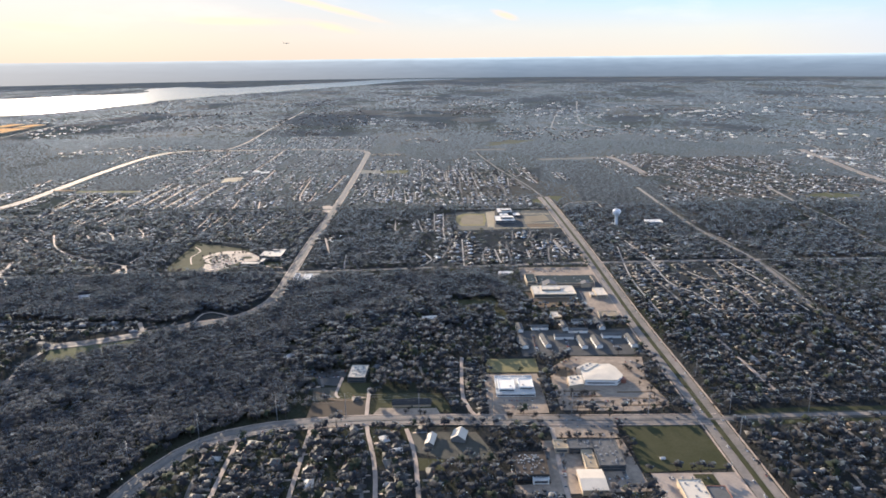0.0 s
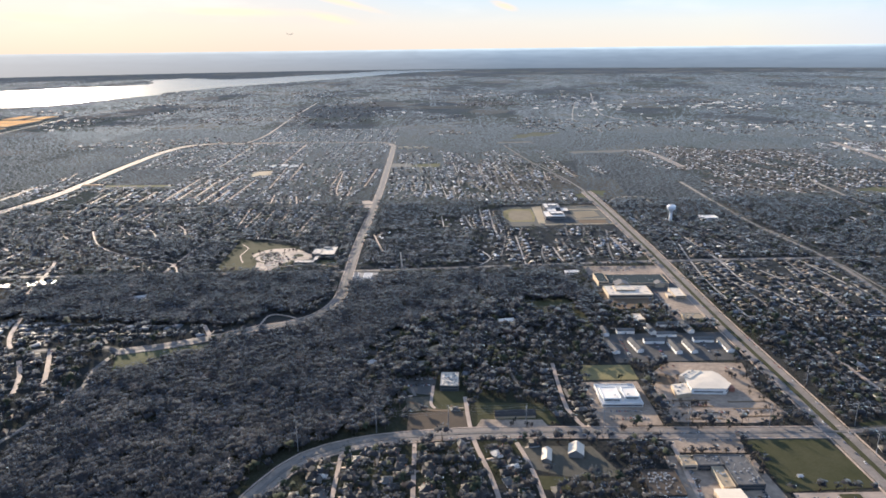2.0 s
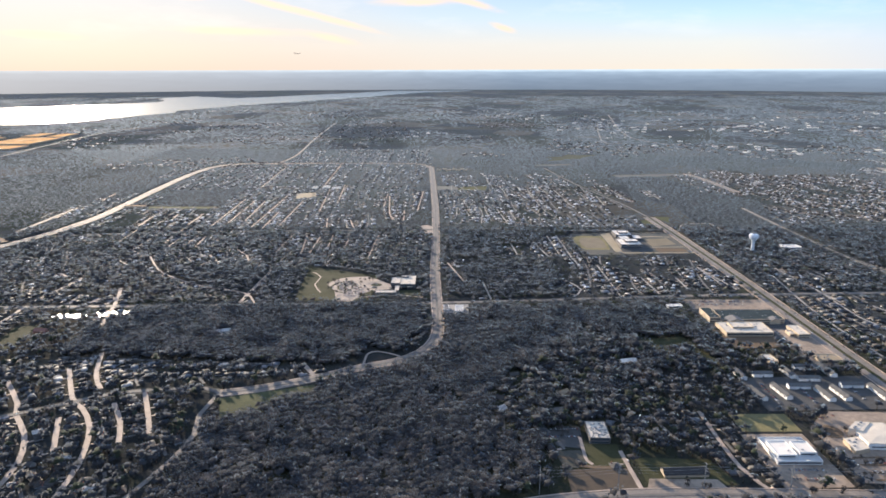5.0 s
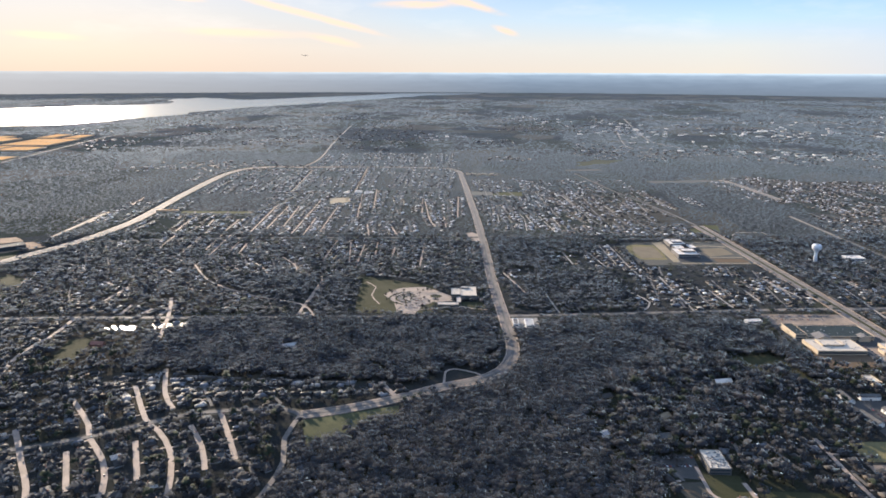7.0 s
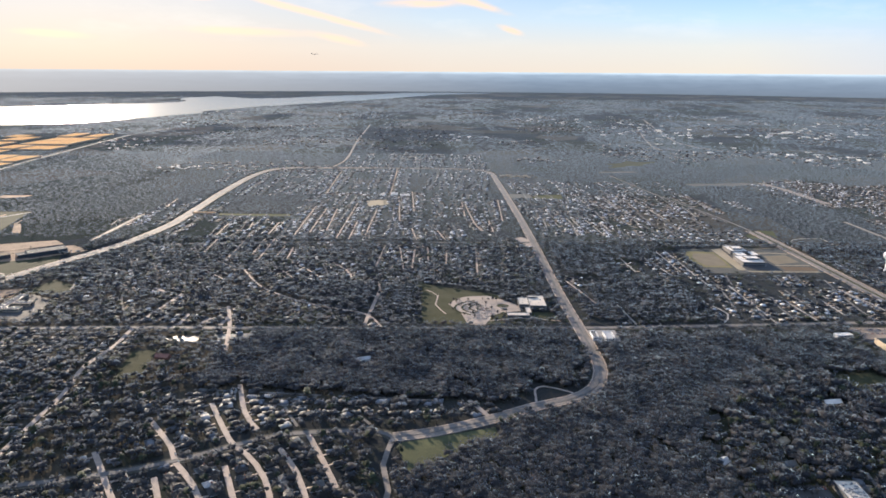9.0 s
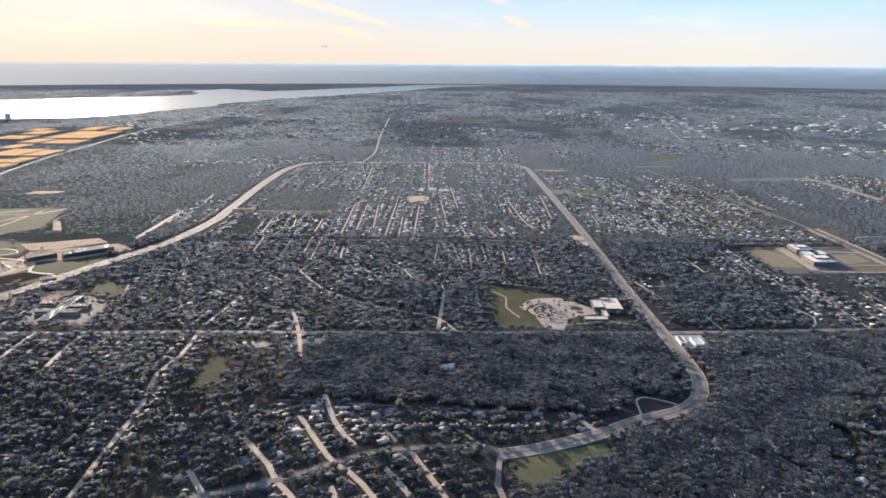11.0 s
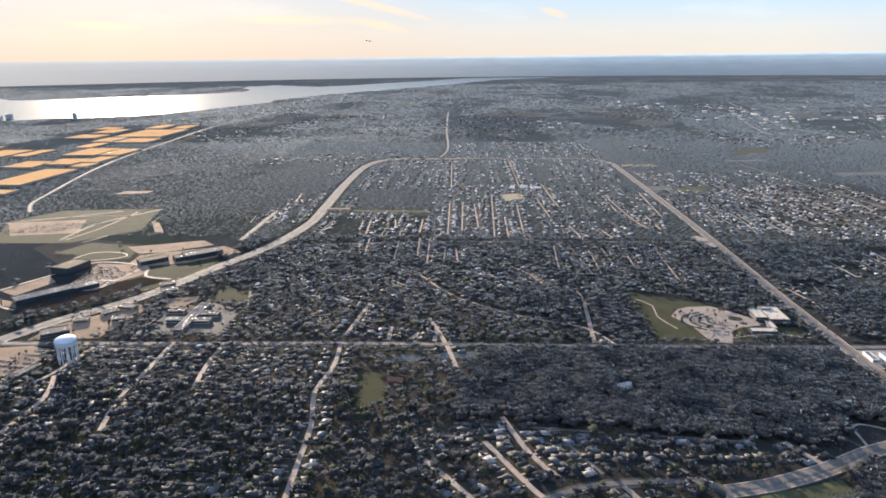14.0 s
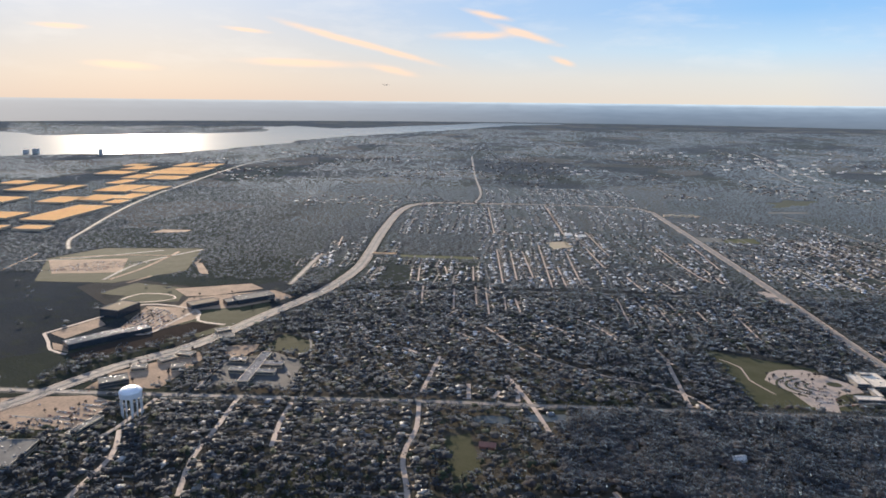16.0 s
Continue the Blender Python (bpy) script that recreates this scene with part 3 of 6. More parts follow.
# bright streets of the older grid between the avenue and the highway
STREETS += [
    [(-342, 612), (-338, 570)], [(-323, 616), (-319, 591)], [(-301, 617), (-299, 575)], [(-297, 921), (-287, 755)], [(-333, 558), (-329, 516)], [(-311, 553), (-308, 507)], [(-297, 559), (-294, 514)],
    [(-290, 559), (-286, 498)], [(-277, 537), (-276, 508)], [(-270, 534), (-267, 502)], [(-284, 688), (-278, 571)], [(-272, 677), (-268, 579)], [(-262, 677), (-256, 588)], [(-247, 714), (-244, 564)],
    [(-236, 625), (-234, 561)], [(-225, 678), (-223, 573)], [(-226, 921), (-220, 756)], [(-210, 742), (-200, 626)], [(-428, 719), (-422, 678)], [(-428, 646), (-423, 600)],
]
# curving streets and closes south of it
STREETS += [
    [(-263, 475), (-251, 458)], [(-256, 489), (-242, 471), (-234, 455)], [(-234, 495), (-222, 477), (-217, 462)], [(-311, 473), (-294, 456)], [(-312, 497), (-299, 484)], [(-329, 438), (-319, 430)],
    [(-188, 599), (-182, 559)], [(-167, 591), (-160, 560)], [(-204, 544), (-205, 488)], [(-193, 537), (-186, 478)], [(-182, 531), (-181, 484)], [(-173, 538), (-171, 501)], [(-159, 525), (-159, 496)],
    [(-146, 716), (-144, 647)], [(-143, 703), (-136, 618), (-130, 592)], [(-110, 730), (-112, 628)], [(-138, 539), (-139, 465)],
]
STREETS += [
    [(-313, 385), (-311, 407), (-309, 428)], [(-292, 380), (-293, 396)], [(-282, 382), (-279, 390)], [(-271, 380), (-271, 397)], [(-293, 750), (-241, 752)],
    [(-228, 943), (-222, 807)], [(-198, 772), (-190, 666)], [(-199, 451), (-195, 430)],
]
# streets east of the bend and beyond the wide avenue
STREETS += [
    [(121, 446), (127, 406), (126, 358), (134, 340), (138, 315)], [(139, 445), (145, 418)], [(143, 377), (148, 362)], [(149, 357), (158, 350), (158, 316)], [(174, 396), (178, 357), (181, 313)],
    [(299, 522), (294, 474)], [(-64, 419), (-61, 388)], [(-85, 461), (-75, 419)], [(-22, 517), (-16, 474)], [(-9, 536), (-8, 482)], [(-2, 536), (-1, 465)], [(-14, 423), (-8, 405), (-15, 392)],
    [(87, 737), (92, 668)], [(65, 703), (62, 655)], [(33, 428), (35, 397)],
]
STREETS += [
    [(-40, 638), (-35, 579)], [(-29, 628), (-27, 592)], [(-56, 647), (-54, 623), (-57, 578)], [(-69, 638), (-66, 608)], [(-51, 640), (-48, 588)], [(0, 754), (1, 692)], [(-76, 646), (-77, 608)], [(-43, 730), (-43, 708)],
    [(-28, 764), (-25, 711)], [(-124, 632), (-122, 589)], [(13, 760), (19, 708)], [(27, 744), (31, 650)], [(-39, 513), (-37, 481)], [(75, 447), (77, 418)], [(54, 428), (54, 406)], [(-2, 490), (0, 458)],
    [(121, 735), (123, 682)], [(132, 577), (131, 550)], [(312, 652), (297, 601)], [(302, 781), (307, 750)], [(258, 497), (261, 463)], [(124, 448), (129, 382)], [(145, 442), (148, 426)], [(173, 391), (180, 376)],
    [(452, 969), (501, 964), (499, 895), (493, 792)], [(467, 794), (463, 762), (462, 739)], [(460, 830), (492, 827), (494, 792)], [(96, 549), (109, 574), (132, 577)],
]
for w in STREETS:
    mark_line(w, 2.6 if w[0][1] < 450 else 1.6)

# blocks of houses: x0, x1, y0, y1, turn of the streets from north, spacing, length of a block
BLOCKS = [
    (-300, -108, 556, 634, 1, 17, 80), (-300, -200, 646, 770, -2, 14.5, 70), (-198, -108, 642, 770, 3, 16, 60), (-300, -190, 782, 905, 2, 18, 60), (-186, -108, 780, 905, -3, 15, 80), (-300, -200, 384, 548, 24, 17, 60), (-200, -100, 452, 548, -3, 15, 95), (-384, -300, 384, 548, 24, 15, 70), (-384, -300, 556, 640, 2, 15, 80), (-380, -300, 640, 925, 2, 17, 120),
    (-480, -308, 200, 368, 88, 11.5, 34), (-306, -178, 196, 312, 32, 22, 60), (-84, 86, 396, 478, -6, 14, 70), (-90, 88, 560, 850, 4, 12.5, 90), (100, 182, 220, 396, -1, 21, 100),
    (190, 330, 200, 400, 3, 21, 90), (98, 440, 404, 560, 4, 16, 80), (180, 640, 560, 900, 12, 12.5, 60), (-100, -10, 120, 205, 3, 17, 50), (100, 330, 120, 206, 3, 15, 60),
    (-262, -160, 298, 316, 86, 9, 60), (330, 640, 200, 560, 5, 19, 80), (-440, -392, 600, 930, 6, 18, 70), (-300, -110, 905, 1110, 2, 18, 90), (-80, 10, 225, 260, 5, 14, 40),
]
block_streets, HOUSES, DRIVES = [], [], []
rng = random.Random(11)


def homes_along(a, b, street_half=1.6, back=2.9, gap=4.5, chance=0.86):
    """House places on both sides of a street from a to b."""
    a, b = np.array(a, float), np.array(b, float)
    d = np.linalg.norm(b - a)
    if d < 4:
        return
    u = (b - a) / d
    nrm = np.array((-u[1], u[0]))
    turn = math.degrees(math.atan2(u[1], u[0]))
    s = gap / 2
    while s < d:
        for side in (1, -1):
            if rng.random() < chance:
                q = a + u * (s + rng.uniform(-0.5, 0.5)) + nrm * side * (street_half + back + rng.uniform(-0.5, 1.0))
                code = plan_at(*q)
                if code == 0 or (code == 4 and rng.random() < 0.35) or (code == 3 and rng.random() < 0.2):
                    DRIVES.append((q[0], q[1], turn, side, back))
                    HOUSES.append((q[0], q[1], turn + (0 if rng.random() < 0.75 else 90) + (180 if side < 0 else 0) + rng.uniform(-12, 12)))
        s += gap * rng.uniform(0.9, 1.25)


for w in STREETS:
    line = spline(w, 8.0)
    for a, b in zip(line, line[1:]):
        homes_along(a, b, 1.6, 2.8, 4.4)
for x0, x1, y0, y1, turn, spacing, length in BLOCKS:
    c, s = math.cos(radians(90 + turn)), math.sin(radians(90 + turn))
    mx, my, reach = (x0 + x1) / 2, (y0 + y1) / 2, math.hypot(x1 - x0, y1 - y0) / 2
    k = int(reach / spacing) + 1
    for i in range(-k, k + 1):
        px, py = mx - s * i * spacing, my + c * i * spacing
        t = -reach
        while t < reach:
            e = t + length * rng.uniform(0.7, 1.15)
            a, b = (px + c * t, py + s * t), (px + c * (e - 7), py + s * (e - 7))
            t = e
            # keep the part of the street that lies in its block and on free land
            run = []
            if rng.random() < 0.1:
                continue
            for u in np.linspace(0, 1, max(2, int(length / 3))):
                q = (a[0] + (b[0] - a[0]) * u + 2.2 * math.sin(u * 3.2 + i * 1.7), a[1] + (b[1] - a[1]) * u)
                ok = x0 < q[0] < x1 and y0 < q[1] < y1 and plan_at(*q) in (0, 3, 4)
                if ok:
                    run.append(q)
                if (not ok or u == 1) and run:
                    if len(run) > 3:
                        block_streets.append(run[::3] + ([run[-1]] if (len(run) - 1) % 3 else []))
                    run = []
homes_along((-258, 294), (-156, 298), 1.4, 2.6, 4.2, 0.95)
homes_along((-256, 305), (-172, 305), 1.4, 2.6, 4.2, 0.95)
for w in block_streets:
    for a, b in zip(w, w[1:]):
        homes_along(a, b, 1.4, 2.6, 4.3, 0.74)
strips("street", [(w, 1.9 if w[0][1] < 450 else 1.15, 0.14 + 0.004 * (i % 13), 0.0) for i, w in enumerate(STREETS) if w[0][0] < -80], M_STREET, "pale concrete residential streets", "street")
strips("street", [(w, 1.4, 0.14 + 0.004 * (i % 13), 0.0) for i, w in enumerate(STREETS) if w[0][0] >= -80 and w[0][1] < 300], M_STREET, "warm-toned concrete streets between near houses", "street")
strips("street", [(w, 0.95, 0.14 + 0.004 * (i % 13), 0.0) for i, w in enumerate(STREETS) if w[0][0] >= -80 and w[0][1] >= 300], M_PALE_STREET, "worn concrete residential streets", "street")
strips("street", [(w, 1.15, 0.09 + 0.003 * (i % 13), 0.0) for i, w in enumerate(block_streets)], M_LANE, "narrow residential streets between rows of houses", "street")


# ---- lots, fields and ponds ----
def lot(name, poly, mat, label, category, z=0.1, clear=True):
    if clear:
        mark(poly, 2)
    bm = bmesh.new()
    prism(bm, poly, -0.05, z)
    ob = part(name, bm, mat, None)
    return tagged(ob, label, category, kind="structure")


def rect(x0, y0, x1, y1):
    return [(x0, y0), (x1, y0), (x1, y1), (x0, y1)]


lot("field", rect(18, 247.5, 39, 260), M_FIELD, "yellowed sports field behind a white-roofed school", "field", 0.08)
lot("car_park", [(16.5, 245.5), (38, 246), (38.5, 215), (17, 214)], M_LOT, "pale concrete car park round a school", "car park", 0.12)
lot("car_park", [(43, 250), (54, 262), (84, 261), (80, 240), (84, 220), (70, 216), (43, 217)], M_LOT, "tan concrete car park with tree islands", "car park", 0.1)
lot("field", [(-48, 224), (-27.5, 225.3), (-27.5, 213.5), (-48, 212.6)], M_TILTH, "bare brown ploughed plot", "field", 0.08)
lot("lawn", [(-40.5, 240), (-28, 239), (-28, 225.8), (-40.5, 226.2)], M_GRASS, "dull green lawn in front of a flat-roofed hall", "lawn", 0.09)
lot("car_park", [(-52, 246), (-47, 251), (-38.5, 251), (-39.4, 236.4), (-48.3, 238)], M_ASPHALT, "grey car park under trees", "car park", 0.11)
lot("field", [(-50, 235), (-41, 235.5), (-40.4, 226.4), (-48, 224.6)], M_DRY, "dry plot with a dirt track", "field", 0.1)
strips("track", [([(-49, 232), (-45, 230), (-43, 227), (-39, 225.6), (-32, 225.4)], 1.5, 0.13, 0.0)], M_SOIL, "pale dirt track", "track")
strips("drive", [([(-39.8, 243.8), (-40.2, 234), (-40.2, 229.5), (-38.6, 227)], 1.1, 0.15, 0.0)], M_STREET, "concrete drive of a hall", "drive")
lot("field", [(-11.7, 203.2), (11.8, 202.8), (18.3, 186.5), (1.3, 186.8), (-8.4, 190.9)], M_DRY, "brown dry grass round white barns", "field", 0.06)
lot("field", [(-8.3, 187.7), (1.3, 186.6), (1.3, 180.6), (-7.3, 180.8)], M_GRASS, "small green paddock", "field", 0.06)
lot("lawn", [(-24.5, 230.2), (-17.5, 230.9), (-16.5, 222.9), (-22.9, 222.2)], M_GRASS, "green lawn beside a low house", "lawn", 0.09)
lot("car_park", [(-22.8, 219.4), (-1.9, 219), (-0.2, 214.2), (-24.9, 214)], M_LOT, "paved forecourt of a low house", "car park", 0.09)
lot("field", [(62, 208), (88, 209), (90, 181), (62, 179)], M_GRASS, "green vacant corner field", "field", 0.08)
lot("field", [(-24, 231), (0, 230), (4, 216), (-24, 216)], M_GRASS, "green lawn round a low house", "lawn", 0.07)
lot("car_park", [(36, 208.4), (60.8, 207.6), (59.4, 198.6), (37.2, 199)], M_LOT, "pale car park with low trees", "car park", 0.12)
lot("car_park", [(33, 197), (60, 197.5), (62, 170), (22, 168), (22, 173), (33, 174)], M_LOT, "stained concrete yard round commercial buildings", "car park", 0.1)
lot("car_park", [(64, 178.5), (90, 179), (92, 150), (64, 150)], M_CONCRETE, "concrete forecourt by the avenue", "car park", 0.1)
lot("car_park", [(44, 388), (88, 388), (88, 300), (72, 300), (70, 345), (44, 345)], M_ASPHALT, "grey commercial car park beside the avenue", "car park", 0.1)
lot("car_park", [(73, 344), (88, 344), (88, 301), (73, 301)], M_LOT, "tan forecourt of roadside shops", "car park", 0.13)
lot("car_park", [(45, 387), (88, 387), (88, 372), (45, 372)], M_LOT, "stained car park behind a store", "car park", 0.13)
lot("field", [(44, 343), (70, 343), (70, 322), (46, 320)], M_SOIL, "brown open ground", "field", 0.08)
# Drives in dark asphalt; the darkness stands in for shade between blocks.
lot("car_park", [(34, 290), (88, 292), (86, 264), (34, 262)], M_ASPHALT, "grey drives between apartment blocks", "car park", 0.1)
lot("school_ground", [(8, 541), (84, 546), (88, 484), (8, 480)], M_DRY, "dry mown school ground", "field", 0.07)
lot("playing_field", [(9, 526), (14, 535), (32, 534), (32, 512), (30, 494), (12, 494), (8.6, 507)], M_FIELD, "yellowed oval playing field", "field", 0.11)
lot("playing_field", [(12.5, 520), (16, 529), (30, 529), (30, 512), (28.5, 498), (14, 498), (12, 508)], M_SAND_DULL, "tan bare middle of a playing field", "field", 0.15)
lot("path", [(33, 541), (41, 544), (37, 488), (32, 488)], M_SAND, "sandy bank beside a sports field", "path", 0.12)
lot("playing_field", [(61, 523), (80, 527), (81, 509), (62, 502)], M_SAND_DULL, "pale bare sports court", "field", 0.11)
lot("playing_field", [(62, 498), (82, 497), (84, 488), (62, 488)], M_SOIL, "brown practice field", "field", 0.11)
strips("path", [([(58, 530), (70, 532), (84, 530)], 1.6, 0.16, 0.0), ([(61, 500), (84, 501)], 1.2, 0.17, 0.0), ([(36, 485.5), (60, 485), (88, 486)], 1.8, 0.18, 0.0), ([(58, 543), (82, 545)], 1.4, 0.15, 0.0)], M_SAND, "sandy paths of a school", "path")
lot("car_park", [(41, 546), (60, 546), (60, 488), (37, 488)], M_ASPHALT, "grey paving round a high school", "car park", 0.13)
lot("field", [(76, 586), (86, 594), (85, 575), (77, 575)], M_VERDANT, "green patch by a crossing", "field", 0.08)
lot("field", [(93, 604), (106, 602), (98, 576)], M_VERDANT, "green corner by a crossing", "field", 0.08)
lot("crossing", [(-107, 570), (-101, 572), (-94, 561), (-96, 541), (-102, 543)], M_CONCRETE, "pale paved corner at a crossing", "paving", 0.12)
lot("field", [(-174, 452), (-140, 438), (-128, 432), (-128, 386), (-170, 386)], M_GRASS, "green parkland beside a school", "field", 0.07)
lot("car_park", [(-157, 416), (-152, 425), (-146, 429), (-134, 430.5), (-126, 423), (-118, 414), (-118, 406), (-128, 403), (-134, 398), (-138, 384), (-147, 385.5), (-150, 402)], M_CONCRETE, "pale school car park with curved aisles", "car park", 0.12)
lot("car_park", [(-88, 379), (-74, 380), (-74, 361), (-86, 360)], M_PALE_STREET, "filling station forecourt", "car park", 0.12)
lot("field", [(-174, 272), (-150, 280), (-139, 284), (-138, 276), (-152, 268), (-168, 254)], M_VERDANT, "green grass corner by the bend", "field", 0.07)
lot("field", [(-300, 346), (-290, 350), (-284, 322), (-294, 316)], M_GRASS, "narrow green meadow", "field", 0.07)
lot("field", [(0, 330), (12, 314), (30, 322), (26, 334)], M_GRASS, "green clearing among trees", "field", 0.07)
lot("field", [(24, 316), (30, 318), (34, 304), (26, 302)], M_GRASS, "small green clearing", "field", 0.07)
lot("field", [(-363, 651), (-330, 650), (-299, 651), (-298, 641), (-330, 642), (-362, 643)], M_VERDANT, "long bright green strip behind houses", "field", 0.07)
lot("playing_field", [(-240, 717), (-222, 725), (-215, 702), (-234, 687)], M_SAND, "far tan oval playing field", "field", 0.12)
lot("field", [(317, 592), (346, 608), (372, 596), (363, 582), (333, 586)], M_VERDANT, "long green meadow between far streets", "field", 0.07)
lot("car_park", [(-520, 606), (-510, 600), (-495, 576), (-492, 569), (-499, 571), (-513, 595)], M_SANDLOT, "pale bare bank of a pond", "bank", 0.09)
strips("track", [([(-557, 545), (-557, 596), (-531, 648)], 2.4, 0.12, 0.0), ([(-651, 587), (-614, 604), (-562, 640)], 2.0, 0.13, 0.0)], M_LANE, "worn access lanes between yards", "track")
lot("field", [(-72, 756), (-41, 762), (-44, 737), (-74, 738)], M_VERDANT, "long green strip", "field", 0.08)
lot("field", [(-97, 764), (-72, 762), (-74, 740), (-97, 739)], M_DRY, "long dry strip", "field", 0.07)
lot("field", [(112, 838), (128, 845), (150, 843), (176, 852), (204, 851), (207, 838), (180, 834), (162, 826), (140, 829), (118, 822)], M_DRY, "far pale bare ground", "field", 0.07)
lot("field", [(-470, 470), (-430, 520), (-412, 480), (-440, 440)], M_GRASS, "dull green grass beside the highway", "field", 0.05)
lot("car_park", [(-489, 450), (-495, 490), (-461, 489), (-454, 473), (-469, 444), (-477, 443)], M_SANDLOT, "sunlit tan office car park", "car park", 0.1)
lot("car_park", [(-521, 437), (-510, 464), (-500, 454), (-508, 430)], M_SANDLOT, "tan paved court behind an office", "car park", 0.1)
lot("car_park", [(-511, 424), (-500, 420), (-494, 412), (-504, 415)], M_SANDLOT, "small tan paved corner of an office", "car park", 0.11)
lot("field", [(-453, 469), (-443, 489), (-428, 487), (-436, 463)], M_GRASS, "green corner by the highway", "field", 0.09)
lot("field", [(-520, 499), (-520, 517), (-486, 517), (-481, 502), (-506, 493)], M_GRASS, "mown green behind offices", "field", 0.08)
lot("car_park", [(-497, 529), (-451, 548), (-439, 537), (-465, 517), (-481, 513)], M_SANDLOT, "pale paved yard behind offices", "car park", 0.11)
lot("car_park", [(-421, 429), (-404, 434), (-402, 419), (-414, 415)], M_SANDLOT, "tan paved yard of a school", "car park", 0.12)
strips("drive", [([(-524, 436), (-511, 466), (-498, 493), (-462, 486), (-452, 467), (-434, 462)], 1.8, 0.16, 0.0), ([(-462, 484), (-466, 458), (-469, 442), (-479, 441)], 1.6, 0.17, 0.0), ([(-493, 409), (-505, 414), (-513, 424), (-524, 436)], 1.6, 0.15, 0.0), ([(-518, 500), (-514, 514), (-496, 516), (-486, 508), (-496, 499), (-508, 497)], 1.2, 0.14, 0.0)], M_STREET, "pale concrete drives round an office park", "drive")
strips("drive", [([(-411, 376), (-413, 392), (-413, 411)], 2.2, 0.15, 0.0)], M_STREET, "pale school drive", "drive")
lot("field", [(-466, 447), (-454, 465), (-436, 459), (-457, 425), (-483, 402), (-493, 409), (-488, 417)], M_PLOUGH, "dark open ground by the highway", "field", 0.13)
lot("car_park", [(-478, 510), (-430, 534), (-412, 520), (-440, 494), (-462, 486), (-476, 492)], M_SANDLOT, "sunlit paved forecourt", "car park", 0.12)
lot("car_park", [(-412, 412), (-404, 416), (-392, 424), (-374, 414), (-372, 382), (-410, 382)], M_ASPHALT, "grey yard round a school", "car park", 0.1)
lot("field", [(-396, 452), (-376, 440), (-374, 424), (-400, 426)], M_GRASS, "school playing field", "field", 0.09)
lot("car_park", [(-489, 359), (-453, 366), (-440, 361), (-438, 337), (-469, 333)], M_SANDLOT, "shopping car park full of cars", "car park", 0.1)
lot("car_park", [(-458, 390), (-430, 420), (-424, 412), (-428, 376), (-460, 372)], M_SANDLOT, "paved commercial forecourts", "car park", 0.1)
lot("field", [(-637, 600), (-616, 641), (-533, 652), (-512, 577), (-545, 538), (-601, 535)], M_GRASS, "brown open ground laid out with lots", "field", 0.07)
lot("car_park", [(-632, 594), (-575, 608), (-556, 566), (-603, 556)], M_SANDLOT, "far tan yard with parked vehicles", "car park", 0.1)
strips("drive", [([(-553, 546), (-547, 583), (-547, 637)], 2.6, 0.12, 0.0), ([(-536, 539), (-529, 559)], 2.2, 0.13, 0.0), ([(-519, 616), (-514, 598), (-503, 584), (-492, 569)], 1.8, 0.14, 0.0), ([(-645, 559), (-656, 615)], 2.0, 0.15, 0.0), ([(-628, 602), (-590, 618), (-548, 622)], 1.6, 0.16, 0.0)], M_SANDLOT, "sunlit drives between far lots", "drive")
lot("car_park", [(-612, 712), (-582, 718), (-580, 730), (-608, 728)], M_SANDLOT, "small far sunlit yard", "car park", 0.1)
lot("field", [(52, 968), (74, 972), (84, 990), (104, 992), (118, 1014), (142, 1040), (110, 1034), (96, 1046), (84, 1020), (58, 1010), (66, 992)], M_GRASS, "far pale patch of open ground", "field", 0.06)
lot("field", [(30, 920), (82, 926), (80, 940), (36, 934)], M_DRY, "far pale clearing", "field", 0.06)
lot("field", [(-540, 512), (-486, 505), (-482, 530), (-530, 540)], M_GRASS, "dull green field behind offices", "field", 0.05, False)
lot("pond", [(-288, 365), (-277, 366), (-272, 362.5), (-277, 359), (-287, 359), (-291, 362)], M_POND, "small still pond among trees", "pond", 0.1)
lot("pond", [(-270, 368), (-252, 370), (-250, 364), (-266, 362)], M_POND, "small pond beside a road", "pond", 0.1)
strips("path", [([(-122, 301), (-121.6, 309), (-121, 314.5), (-117.5, 317), (-112, 315), (-107, 312), (-106.5, 309.5), (-109.9, 306.6), (-115, 303.4)], 0.9, 0.14, 0.0)], M_STREET, "looping concrete drive", "path")
mark([(-122, 302), (-122, 314), (-117.5, 318), (-106, 313), (-110, 306)], 3)
mark_line([(-122, 301), (-121.6, 309), (-121, 314.5), (-117.5, 317), (-112, 315), (-107, 312)], 3.4)


